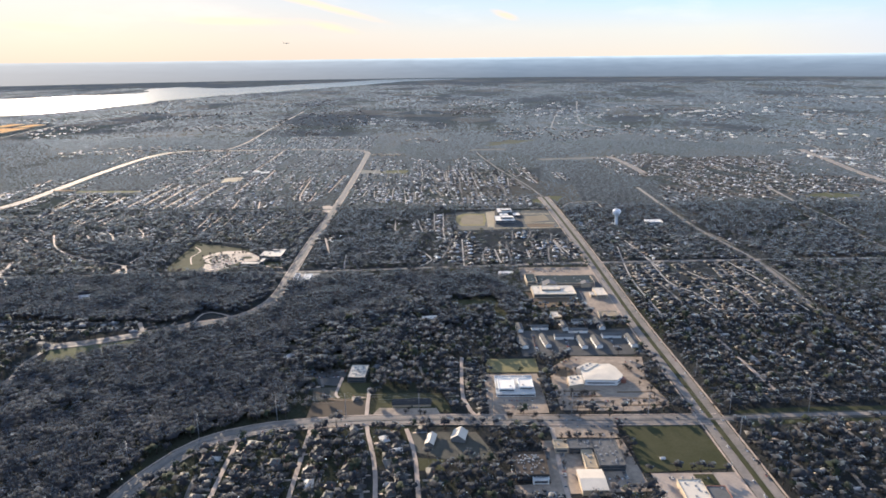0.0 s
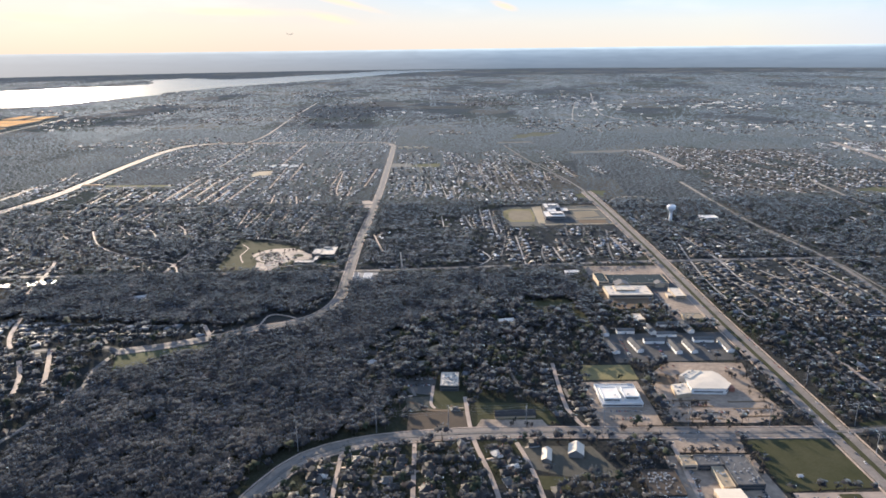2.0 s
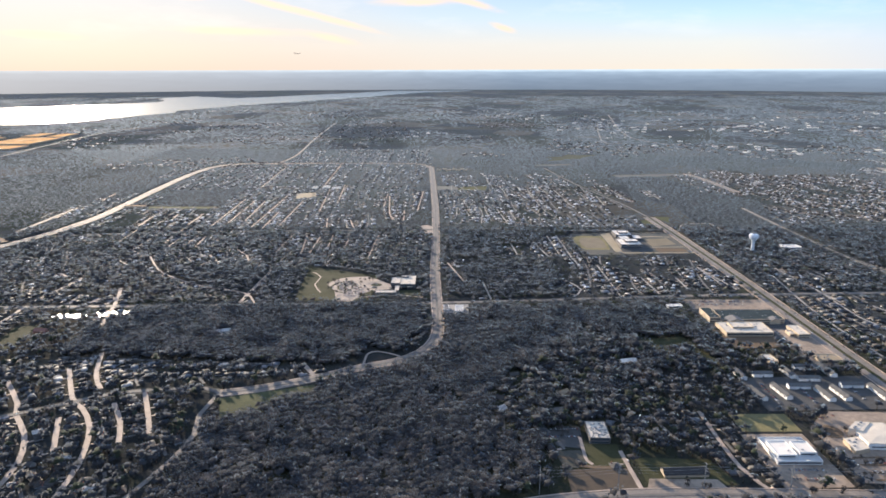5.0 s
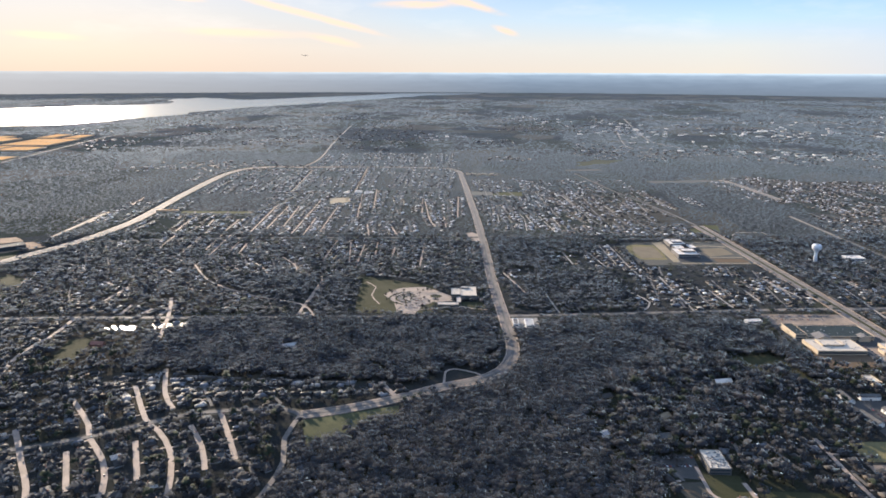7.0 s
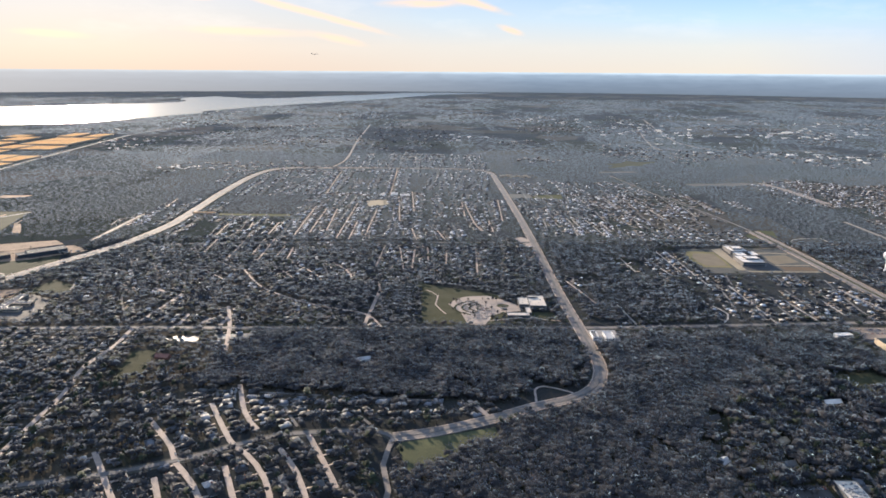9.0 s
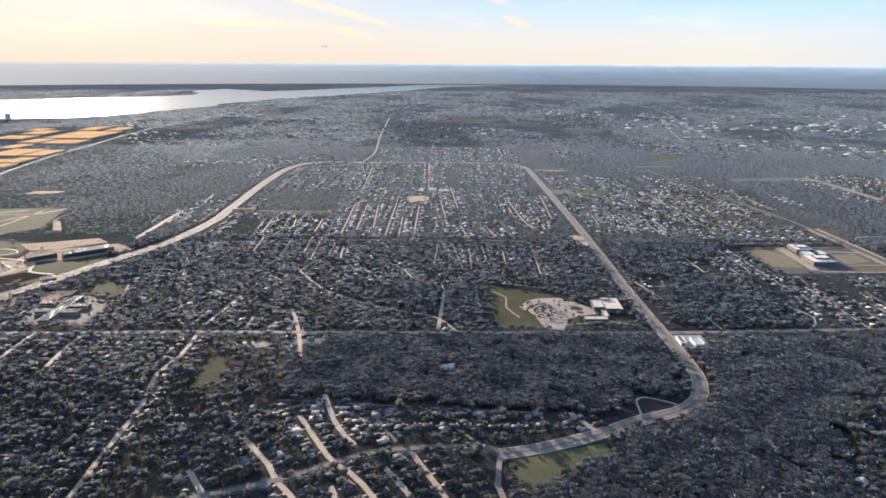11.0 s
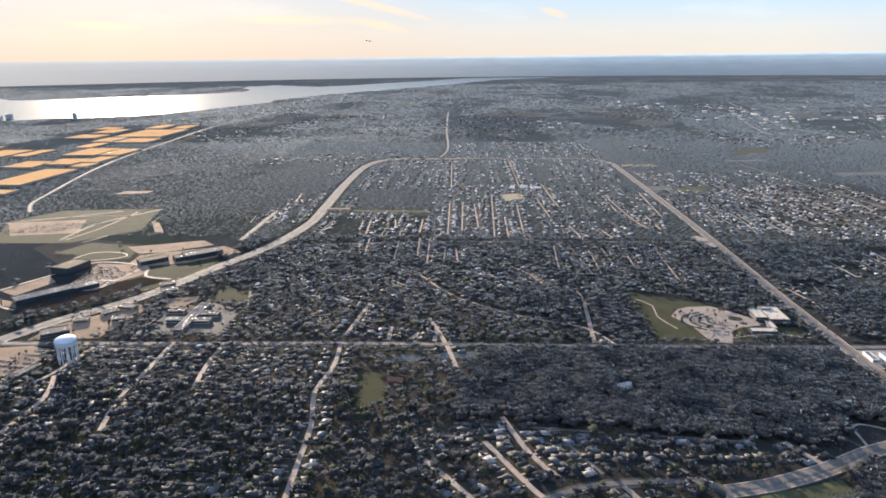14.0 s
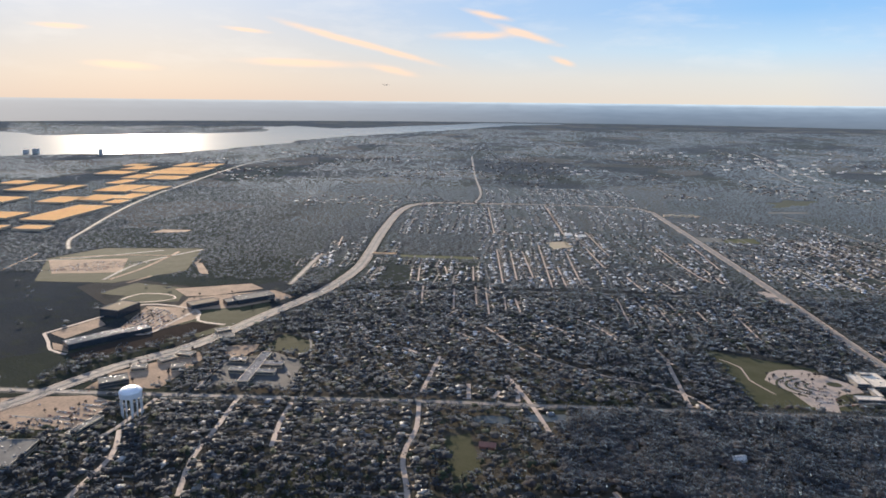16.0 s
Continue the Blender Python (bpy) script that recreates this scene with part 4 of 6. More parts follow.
# ---- buildings ----
def flat_building(name, label, x, y, turn, blocks, wall=M_TAN_WALL, roof=M_WHITE_ROOF, units=6, windows=True, category="building", low_roof=None):
    """Flat-roofed building: blocks of (x0, y0, x1, y1, height), each with parapet, roof, roof units and window bands."""
    ob = thing(name, label, category, pose(x, y, 0, 0, 0, turn))
    rg = random.Random(int(x * 7 + y))
    a, c, s = math.cos(radians(turn)), math.sin(radians(turn)), 0
    for i, (x0, y0, x1, y1, h) in enumerate(blocks):
        body = part("wall", boxes((x0, y0, -0.1, x1, y1, h)), wall, ob)
        top = part("roof", boxes((x0 + 0.15, y0 + 0.15, h, x1 - 0.15, y1 - 0.15, h + 0.05)), low_roof if low_roof and i == 0 else roof, ob)
        p = 0.13
        part("parapet", boxes((x0 - .05, y0 - .05, h - .05, x1 + .05, y0 + p, h + .25), (x0 - .05, y1 - p, h - .05, x1 + .05, y1 + .05, h + .25), (x0 - .05, y0 + p, h - .05, x0 + p, y1 - p, h + .25), (x1 - p, y0 + p, h - .05, x1 + .05, y1 - p, h + .25)), M_DULL_ROOF if wall == M_GLASS else wall, body)
        k = max(1, int(units * (x1 - x0) * (y1 - y0) / 200))
        for _ in range(k):
            ux, uy, e = rg.uniform(x0 + 0.8, x1 - 0.8), rg.uniform(y0 + 0.8, y1 - 0.8), rg.uniform(0.14, 0.34)
            part("roof_unit", boxes((ux - e, uy - e * 0.8, h + 0.05, ux + e, uy + e * 0.8, h + 0.32)), M_STEEL, top)
        if windows:
            floors = max(1, int(h / 1.0))
            for k in range(floors):
                z = h / floors * (k + 0.35)
                part("window_band", boxes((x0 + 0.4, y0 - 0.06, z, x1 - 0.4, y0 + 0.02, z + h / floors * 0.4)), M_GLASS, body)
                part("window_band", boxes((x1 - 0.02, y0 + 0.4, z, x1 + 0.06, y1 - 0.4, z + h / floors * 0.4)), M_GLASS, body)
        cx, cy = (x0 + x1) / 2, (y0 + y1) / 2
        q = [(x + (u * a - w * c), y + (u * c + w * a)) for u, w in ((x0 - 1, y0 - 1), (x1 + 1, y0 - 1), (x1 + 1, y1 + 1), (x0 - 1, y1 + 1))]
        mark(q, 2)
    return ob


def gable(bm, x0, y0, x1, y1, z, rise, over=0.2):
    """A gable roof with thickness, its ridge along x."""
    x0, x1, ym = x0 - over, x1 + over, (y0 + y1) / 2
    sl = rise / ((y1 - y0) / 2)
    a, b = y0 - over, y1 + over
    za = z - over * sl
    p = [(a, za), (ym, z + rise), (b, za), (b, za - 0.1), (ym, z + rise - 0.14), (a, za - 0.1)]
    f0, f1 = [bm.verts.new((x0, y, zz)) for y, zz in p], [bm.verts.new((x1, y, zz)) for y, zz in p]
    for i in range(6):
        bm.faces.new((f0[i - 1], f1[i - 1], f1[i], f0[i]))
    for q in ((0, 1, 4, 5), (1, 2, 3, 4)):
        bm.faces.new([f0[i] for i in q])
        bm.faces.new([f1[i] for i in q[::-1]])
    return bm


def gable_building(name, label, x, y, turn, w, d, h, rise, wall, roof, category="building", group=""):
    ob = thing(name, label, category, pose(x, y, 0, 0, 0, turn), group)
    bm = boxes((-w / 2, -d / 2, -0.1, w / 2, d / 2, h))
    for sx in (-w / 2, w / 2):
        v = [bm.verts.new(q) for q in ((sx, -d / 2, h), (sx, d / 2, h), (sx, 0, h + rise - 0.05))]
        bm.faces.new(v)
    body = part("wall", bm, wall, ob)
    part("roof", gable(bmesh.new(), -w / 2, -d / 2, w / 2, d / 2, h, rise), roof, ob)
    part("door", boxes((-0.3, -d / 2 - 0.04, 0, 0.3, -d / 2, min(0.7, h * 0.6))), M_GLASS, body)
    for i in range(max(1, int(w / 2.5))):
        u = -w / 2 + (i + 0.5) * w / max(1, int(w / 2.5))
        part("window", boxes((u - 0.25, d / 2, h * 0.4, u + 0.25, d / 2 + 0.04, h * 0.75)), M_GLASS, body)
    c, s = math.cos(radians(turn)), math.sin(radians(turn))
    mark([(x + u * c - q * s, y + u * s + q * c) for u, q in ((-w / 2 - 1, -d / 2 - 1), (w / 2 + 1, -d / 2 - 1), (w / 2 + 1, d / 2 + 1), (-w / 2 - 1, d / 2 + 1))], 2)
    return ob


# school with two raised white roofs
school = flat_building("school", "two-wing school with bright white flat roofs", 28, 234, 0, [(-7.5, -7, 7, 7.5, 1.3), (-6.6, -5, -0.4, 3.4, 2.3), (1.2, -3.6, 6.6, 3.2, 2.3)], M_WHITE_WALL, M_WHITE_ROOF, 5, low_roof=M_METAL_ROOF)
# church: a long faceted hall with a shallow cream roof, a rear block and a low front wing
church = thing("arena_church", "large church with a faceted shallow cream roof", "church", pose(62.5, 242, 0))
HALL = [(-7.5, -6.2), (4.9, -6.6), (7.8, -3.0), (6.6, 4.2), (4.9, 7.1), (-3.1, 7.0), (-7.3, 3.2)]
hall = part("wall", prism(bmesh.new(), HALL, -0.1, 2.45), M_WHITE_WALL, church, "pale faceted walls")
part("parapet", prism(bmesh.new(), [(x * 1.03, y * 1.03) for x, y in HALL], 2.45, 2.62), M_CREAM_ROOF, church)
bm = bmesh.new()
lo, hi = [bm.verts.new((x * 0.98, y * 0.98, 2.6)) for x, y in HALL], [bm.verts.new((x * 0.35 + 0.3, y * 0.3, 2.85)) for x, y in HALL]
for i in range(7):
    bm.faces.new((lo[i - 1], lo[i], hi[i], hi[i - 1]))
bm.faces.new(hi)
part("roof", bm, M_CREAM_ROOF, church, "cream faceted shallow roof")
for (ax, ay), (bx, by) in zip(HALL, HALL[1:] + HALL[:1]):
    d = math.hypot(bx - ax, by - ay)
    part("window_band", boxes((-d * 0.42, -0.05, 0.9, d * 0.42, 0.05, 1.35)), M_GLASS, hall).matrix_basis = pose((ax + bx) / 2, (ay + by) / 2, 0, 0, 0, math.degrees(math.atan2(by - ay, bx - ax)))
part("rear_block", prism(bmesh.new(), [(-9.2, 3.0), (-5.5, 0.8), (0.5, 6.8), (-4.2, 7.6)], -0.1, 3.0), M_CREAM_ROOF, church)
part("front_wing", prism(bmesh.new(), [(-13.9, -9.4), (-8.0, -7.8), (-7.6, -0.2), (-13.4, -1.5)], -0.1, 1.5), M_TAN_WALL, church)
part("wing_roof", prism(bmesh.new(), [(-13.8, -9.3), (-8.1, -7.7), (-7.7, -0.3), (-13.3, -1.6)], 1.5, 1.62), M_CREAM_ROOF, church, "cream flat roof with units")
part("entrance", boxes((7.0, -4.6, -0.1, 9.0, -2.2, 1.6)), M_BRICK, church)
for x, y, z in ((-12.5, -6.5, 1.6), (-11, -4, 1.6), (-9.6, -2.4, 1.6), (-12.4, -3, 1.6), (-6.5, 3.6, 3.0), (-4.6, 5.2, 3.0), (-3, 6.5, 3.0), (-7.4, 2.8, 3.0)):
    part("roof_unit", boxes((x - 0.4, y - 0.3, z - 0.02, x + 0.4, y + 0.3, z + 0.35)), M_STEEL, church)
mark(rect(47, 231, 73, 251), 2)
flat_building("flat_roof_hall", "hall with a bright cream roof dotted with dark vents", -33.5, 245, -2, [(-3.5, -5.6, 3.5, 5.6, 2.2)], M_GREY_ROOF, M_CREAM_ROOF, 130)
gable_building("shed", "tiny pale shed on a vacant green field", 69.8, 186.1, 5, 1.3, 1.0, 0.6, 0.3, M_WHITE_WALL, M_METAL_ROOF, "shed")
# Grey wall colour stands in for shade on the white barns.
gable_building("barn", "long white metal-roofed barn with two bays", -3.4, 197, 80, 6.2, 2.8, 1.1, 0.8, M_DULL_ROOF, M_CREAM_ROOF, "barn", "white barns")
gable_building("barn", "tall white gabled metal-roofed hall", 6.1, 199, 78, 5.4, 4.6, 1.5, 1.4, M_DULL_ROOF, M_CREAM_ROOF, "barn", "white barns")
gable_building("low_house", "long dark-roofed house on a lawn", -11, 222, 2, 14, 4, 1.2, 1.2, M_TAN_WALL, M_SHINGLE_ONE, "house")
flat_building("brick_block", "brown flat-roofed block crowded with dark roof units", 27.6, 180.8, 0, [(-5, -6, 5, 5.5, 2.4)], M_BROWN_ROOF, M_BROWN_ROOF, 90)
flat_building("shop", "small block with a cluttered pale roof", 30, 175, 0, [(-2.4, -1.6, 2.4, 2.4, 1.6)], M_WHITE_WALL, M_METAL_ROOF, 120)
flat_building("commercial_building", "wide grey flat-roofed building with pale roof units", 48.5, 187, 0, [(0.2, -7.2, 8.2, 7.6, 2.0), (-7.6, 2.4, 0.2, 7.6, 2.0)], M_GREY_ROOF, M_GREY_ROOF, 40)
flat_building("annex", "tan-roofed wing of the grey building", 46.2, 184.5, 0, [(-1.6, -5, 1.9, 4.6, 1.5)], M_TAN_WALL, M_BUFF, 30)
flat_building("annex", "yellow-tan stepped entrance block", 38.8, 192, 0, [(-2.2, -2.4, 2, 2.6, 1.8)], M_TAN_WALL, M_BUFF, 0)
gable_building("shop", "cream hall with a shallow pale gabled roof", 45, 173, 0, 7.4, 10, 2.0, 0.5, M_TAN_WALL, M_CREAM_ROOF)
flat_building("shop", "low shop with a bright pale roof by the avenue", 73.5, 167, 0, [(-3.6, -6, 3.4, 6, 1.7)], M_TAN_WALL, M_CREAM_ROOF, 20)
flat_building("shop", "dark-roofed wing beside the pale shop", 80, 167, 0, [(-2.8, -4, 3, 3.2, 1.4)], M_BRICK, M_GREY_ROOF, 0)
lot("field", [(76.5, 178), (82.6, 178), (82.8, 172), (77, 172)], M_GRASS, "small green lawn by the shop", "lawn", 0.15)
flat_building("supermarket", "long store with a teal-grey roof and pale end wall", 66, 357, 0, [(-14.5, -6, 17, 8, 2.2), (-20, -5, -14.5, 9.5, 2.8)], M_TAN_WALL, M_SLATE, 6)
gable_building("entrance_porch", "grey gabled porch over the store front", 58, 351.5, 90, 6, 8, 2.2, 1.4, M_TAN_WALL, M_DULL_ROOF, "porch")
gable_building("entrance_porch", "grey gabled porch at the end of the store", 78, 352, 90, 4, 5, 2.2, 1.0, M_TAN_WALL, M_DULL_ROOF, "porch")
flat_building("shop_row", "row of shops with pale flat roofs", 58.5, 342, 0, [(-11, -7.5, 11.5, 6.5, 1.9), (-6, -2, 4, 5, 2.5)], M_TAN_WALL, M_CREAM_ROOF, 10)
flat_building("shop", "corner shop with a pale roof and tan canopy", 83, 338, 0, [(-2.8, -6, 2.8, 6, 2.0), (-5.6, -4, -2.8, 1, 1.4)], M_TAN_WALL, M_CREAM_ROOF, 8)
flat_building("shop", "low shop with a tan roof", 80.5, 307, 0, [(-4.8, -3.2, 4.8, 3.2, 1.6)], M_TAN_WALL, M_BUFF, 20)
flat_building("shop", "small shop with a pale roof", 54.8, 306.5, 5, [(-2, -3.6, 2, 3.6, 1.6)], M_TAN_WALL, M_CREAM_ROOF, 8)
for i, (x, y, t, w) in enumerate([(35.3, 274.5, 100, 11), (45.5, 276.5, 97, 13), (61.4, 274.5, 94, 12), (67.9, 275, 94, 12), (83.4, 276, 92, 13), (56.6, 293.5, 96, 10), (73.6, 296, 94, 13), (35.5, 291.5, 92, 9), (66, 299, 0, 11), (54.5, 281, 0, 10), (76, 282, 0, 10), (62, 288, 0, 10), (45, 292, 0, 9)]):
    gable_building("apartment_block", "two-storey white apartment block with a dark gabled roof", x, y, t, w * 0.86, 2.7, 1.6, 0.7, M_WHITE_WALL, M_GREY_ROOF, "apartment block", "apartment blocks")
flat_building("high_school", "large high school with white roofs in several tiers", 47, 517, 0, [(-8.5, -19, 6.5, -2, 2.6), (-4, -13, 5, -6, 3.6), (-5, 11, 7, 26, 2.4), (-2, 15, 5, 22, 3.2), (-4, -2, 3, 11, 1.8), (7, 4, 12.5, 14, 1.4)], M_DULL_ROOF, M_WHITE_ROOF, 10)
flat_building("small_warehouse", "white-roofed shed among trees", 158, 497, 0, [(-6, -4, 6, 4, 1.8)], M_WHITE_WALL, M_WHITE_ROOF, 6)
flat_building("school", "school with stepped white roofs beside an avenue", -111, 412, 0, [(-7.5, -1, -2, 10.5, 2.0), (-2, -4, 7, 13, 2.3), (-1.6, 8.6, 2.6, 11.6, 2.9), (-15, -17, -3.4, -12.6, 1.5), (-4.6, -12.6, -2, -4, 1.5)], M_DULL_ROOF, M_CREAM_ROOF, 12)
lot("lawn", [(-126, 404), (-101, 404.5), (-100, 392), (-127, 391)], M_GRASS, "shaded lawn in front of a school", "lawn", 0.08)
strips("path", [([(-137, 390), (-119, 395), (-99, 391.5)], 0.7, 0.17, 0.0), ([(-114, 397), (-105, 392.7)], 0.7, 0.19, 0.0)], M_STREET, "pale footpaths on a school lawn", "path")
flat_building("gas_station", "filling station with a pale flat canopy", -79, 370, 0, [(-2.2, -4.4, 2.0, 4.4, 1.3)], M_WHITE_WALL, M_METAL_ROOF, 6)
flat_building("gas_station_shop", "small pale shop beside the filling station", -86, 371.5, 0, [(-1.2, -4, 1.4, 4, 1.2)], M_WHITE_WALL, M_DULL_ROOF, 6)
lot("field", [(-91.6, 378), (-88, 378), (-88, 369), (-91.6, 369)], M_SOIL, "bare soil corner by the road", "field", 0.16)
# houses in the wood, each in a small clearing, then lawns shaped as sun streaks
for x, y, turn, long, roof in ((-6.9, 305.8, 10, 7, M_WHITE_ROOF), (-40.1, 276.1, 35, 4.5, M_BUFF), (-65.6, 271.8, -20, 4.5, M_SHINGLE_ONE), (2.4, 293.9, 60, 4.5, M_SHINGLE_ONE), (-44.3, 262.1, 15, 4, M_SHINGLE_ONE), (-65.6, 263.0, 40, 4, M_METAL_ROOF), (-38.1, 314.0, 0, 4, M_SHINGLE_ONE), (-58, 292, 20, 4, M_SHINGLE_ONE)):
    mark(rect(x - long * 0.6, y - 5.5, x + long * 0.6, y + 2), 2)
    gable_building("house", "single house in a small clearing of bare woods", x, y, turn, long, 3, 0.8, 0.9, M_TAN_WALL, roof, "house", "houses in the wood")
# Grass strips laid along the sun's bearing, standing in for sunlit streaks.
for x, y, r, long in ((-16, 338, 2.2, 11), (-57, 273.5, 2.2, 4.5), (-54.3, 262, 2.0, 5), (9, 318, 1.8, 9), (-32.3, 308, 1.4, 4), (-31.8, 276.2, 1.6, 3.5), (-150, 318, 1.4, 6), (-212, 352, 1.2, 7)):
    u = (0.45, -0.89)
    poly = [(x + u[0] * long * c - u[1] * r * s * k, y + u[1] * long * c + u[0] * r * s * k) for c, s, k in ((-1, -1, 0.5), (-0.3, -1, 1), (0.6, -1, 0.8), (1, -1, 0.2), (1, 1, 0.3), (0.4, 1, 1.1), (-0.4, 1, 0.8), (-1, 1, 0.4))]
    lot("lawn", poly, M_GRASS, "green lawn drawn out as a streak of sunlight in the wood", "lawn", 0.07)
mark([(-198, 334), (-190, 334), (-190, 342), (-198, 342)], 2)
mark([(-287, 335), (-279, 335), (-279, 343), (-287, 343)], 2)
gable_building("white_shed", "small white metal shed in a wood", -194, 340, 20, 6.5, 3.2, 1.2, 0.7, M_WHITE_WALL, M_METAL_ROOF, "shed")
gable_building("red_house", "red-roofed brick house beside a pond", -283, 340, -5, 6, 3, 1.2, 1.0, M_BRICK, M_BRICK, "house")
flat_building("white_house", "small white flat-roofed house in trees", 36, 375, 8, [(-4, -1.6, 4, 1.6, 1.2)], M_WHITE_WALL, M_WHITE_ROOF, 4)
flat_building("school", "cross-shaped school with grey ribbed roofs", -394, 402, 2, [(-2.4, -18, 2.4, 18, 1.6), (2.4, 2, 12, 6.5, 1.6), (-15, 6, -7, 10.5, 1.6), (2.4, -7, 11, -3, 1.6), (-11, -6, -2.4, -2, 1.6)], M_TAN_WALL, M_DULL_ROOF, 30)
flat_building("office_building", "dark glass office block with a pale flat roof", -504, 476, -12, [(-6.5, -9, 6.5, 9, 4.4)], M_GLASS, M_BUFF, 2, category="office")
flat_building("office_building", "long dark office block with a grey roof full of pale units", -485.5, 433.4, -40, [(-4.5, -21, 4.5, 8, 2.8), (-4, 8, 4, 21, 2.2)], M_GLASS, M_DULL_ROOF, 46, category="office")
flat_building("office_building", "low office wing with a tan roof", -462, 496, 45, [(-9, -5, 8, 4, 2.6)], M_GLASS, M_BUFF, 8, category="office")
flat_building("office_building", "long angled office with a dark roof", -436, 511, 42, [(-12, -6, 12, 5, 3.0), (-18, -4, -12, 4, 2.4)], M_GLASS, M_GREY_ROOF, 8, category="office")
flat_building("shop", "dark-walled store by the highway", -450, 378, 35, [(-6, -4, 6, 4, 2.8)], M_GREY_ROOF, M_GREY_ROOF, 30)
flat_building("shop", "long low shop below the water tower", -437.5, 337.5, 78, [(-8, -1.6, 8, 1.6, 1.8)], M_TAN_WALL, M_GREY_ROOF, 30)
flat_building("supermarket", "large grey-roofed store at the edge of a car park", -456, 314, 6, [(-13, -9, 11, 9, 2.2)], M_TAN_WALL, M_GREY_ROOF, 10)
for x, y, t, w in [(-447.5, 395, 18, 3.4), (-439.5, 406.5, 50, 4), (-434, 414, -8, 4.4), (-430, 398, 20, 3), (-424, 440, 30, 4), (-430, 450, 40, 4)]:
    flat_building("shop", "small roadside shop with a flat roof", x, y, t, [(-w, -2.4, w, 2.4, 1.8)], M_TAN_WALL, M_GREY_ROOF, 16)
# warehouses near the lake, the low sun's orange painted into their flat roofs
rg = random.Random(21)
WAREHOUSES = [(-773, 749, -733, 850), (-950, 956, -905, 1020), (-895, 956, -872, 1022), (-930, 857, -873, 900), (-838, 863, -800, 912), (-805, 886, -765, 934), (-850, 754, -791, 792), (-745, 702, -715, 722), (-800, 690, -757, 718), (-830, 967, -785, 1038),
              (-780, 970, -750, 1030), (-862, 1047, -838, 1100), (-880, 1118, -848, 1173), (-955, 1168, -905, 1218), (-955, 1246, -915, 1307), (-880, 1187, -800, 1243), (-880, 1242, -801, 1298), (-838, 1110, -785, 1162), (-895, 1319, -866, 1387), (-845, 1316, -815, 1375),
              (-985, 1303, -950, 1345), (-766, 905, -742, 953), (-756, 868, -735, 896), (-1010, 1020, -975, 1060)]
for ax, ay, bx, by in WAREHOUSES:
    x, y, w, d = (ax + bx) / 2, (ay + by) / 2, bx - ax, by - ay
    flat_building("warehouse", "huge flat-roofed warehouse with the low sun's orange in its roof colour", x, y, 0, [(-w / 2, -d / 2, w / 2, d / 2, 2.2)], M_TAN_WALL, M_SUN_ORANGE_ROOF, 1, False, "warehouse")
for x, y, h, w in [(-1335, 1556, 11, 12), (-1178, 1552, 13, 7), (-1356, 1552, 8, 10)]:
    flat_building("tower_block", "pale high-rise at the lake shore", x, y, 20, [(-w / 2, -6, w / 2, 6, h)], M_WHITE_WALL, M_DULL_ROOF, 1, True, "tower block")
# This roof takes the same painted sun orange.
flat_building("store", "long store beside the highway with the sun's orange in its roof colour", -376, 649, 0, [(-10, -1.8, 10, 1.8, 1.2)], M_TAN_WALL, M_SUN_ORANGE_ROOF, 2, False)
for dx, dy, w in ((-15, 0, 3), (-8, 4, 2.6), (-3, -3, 3.4), (4, 3, 2.4), (9, -2, 3), (14, 4, 2.4), (18, -3, 2.2)):
    flat_building("store", "small far store with a pale roof beside the avenue", -80 + dx, 882 + dy, 0, [(-w, -2, w, 2, 1.4)], M_TAN_WALL, M_CREAM_ROOF, 1, False)
# far commercial roofs, single buildings that catch the light
for cx, cy, sx, sy, k in [(465, 840, 36, 60, 14), (285, 1500, 110, 330, 40), (560, 1490, 180, 100, 34), (405, 1105, 60, 50, 14), (140, 1830, 130, 160, 14), (1190, 2010, 120, 60, 12), (-165, 1370, 60, 60, 8), (-222, 745, 30, 16, 3), (700, 1650, 200, 200, 16), (640, 1050, 120, 120, 16)]:
    for _ in range(k):
        x, y, w, d = cx + rg.gauss(0, sx / 2), cy + rg.gauss(0, sy / 2), rg.uniform(1.5, 5), rg.uniform(2, 5)
        if plan_at(x, y) != 2:
            flat_building("commercial_building", "far low commercial building with a pale roof", x, y, rg.uniform(-10, 10), [(-w, -d, w, d, rg.uniform(0.6, 1.1))], M_WHITE_WALL, rg.choice([M_CREAM_ROOF, M_METAL_ROOF, M_WHITE_ROOF, M_DULL_ROOF]), 0, False)


def water_tower_pedestal(x, y):
    ob = thing("water_tower", "white water tower with a bowl tank on one wide stem", "water tower", pose(x, y, 0))
    part("stem", tube(bmesh.new(), [(0, 0, -0.1), (0, 0, 0.8), (0, 0, 6.5), (0, 0, 8.4)], [1.7, 1.2, 1.0, 1.6], 20), M_TANK, ob)
    part("tank", tube(bmesh.new(), [(0, 0, 8.3), (0, 0, 9.0), (0, 0, 10.0), (0, 0, 11.6), (0, 0, 12.3), (0, 0, 12.7)], [1.7, 2.6, 3.0, 3.0, 2.4, 0.8], 28), M_TANK, ob)
    part("rail", tube(bmesh.new(), [(0, 0, 12.6), (0, 0, 13.0)], [1.2, 1.2], 12), M_STEEL, ob)
    mark(rect(x - 4, y - 4, x + 4, y + 4), 2)


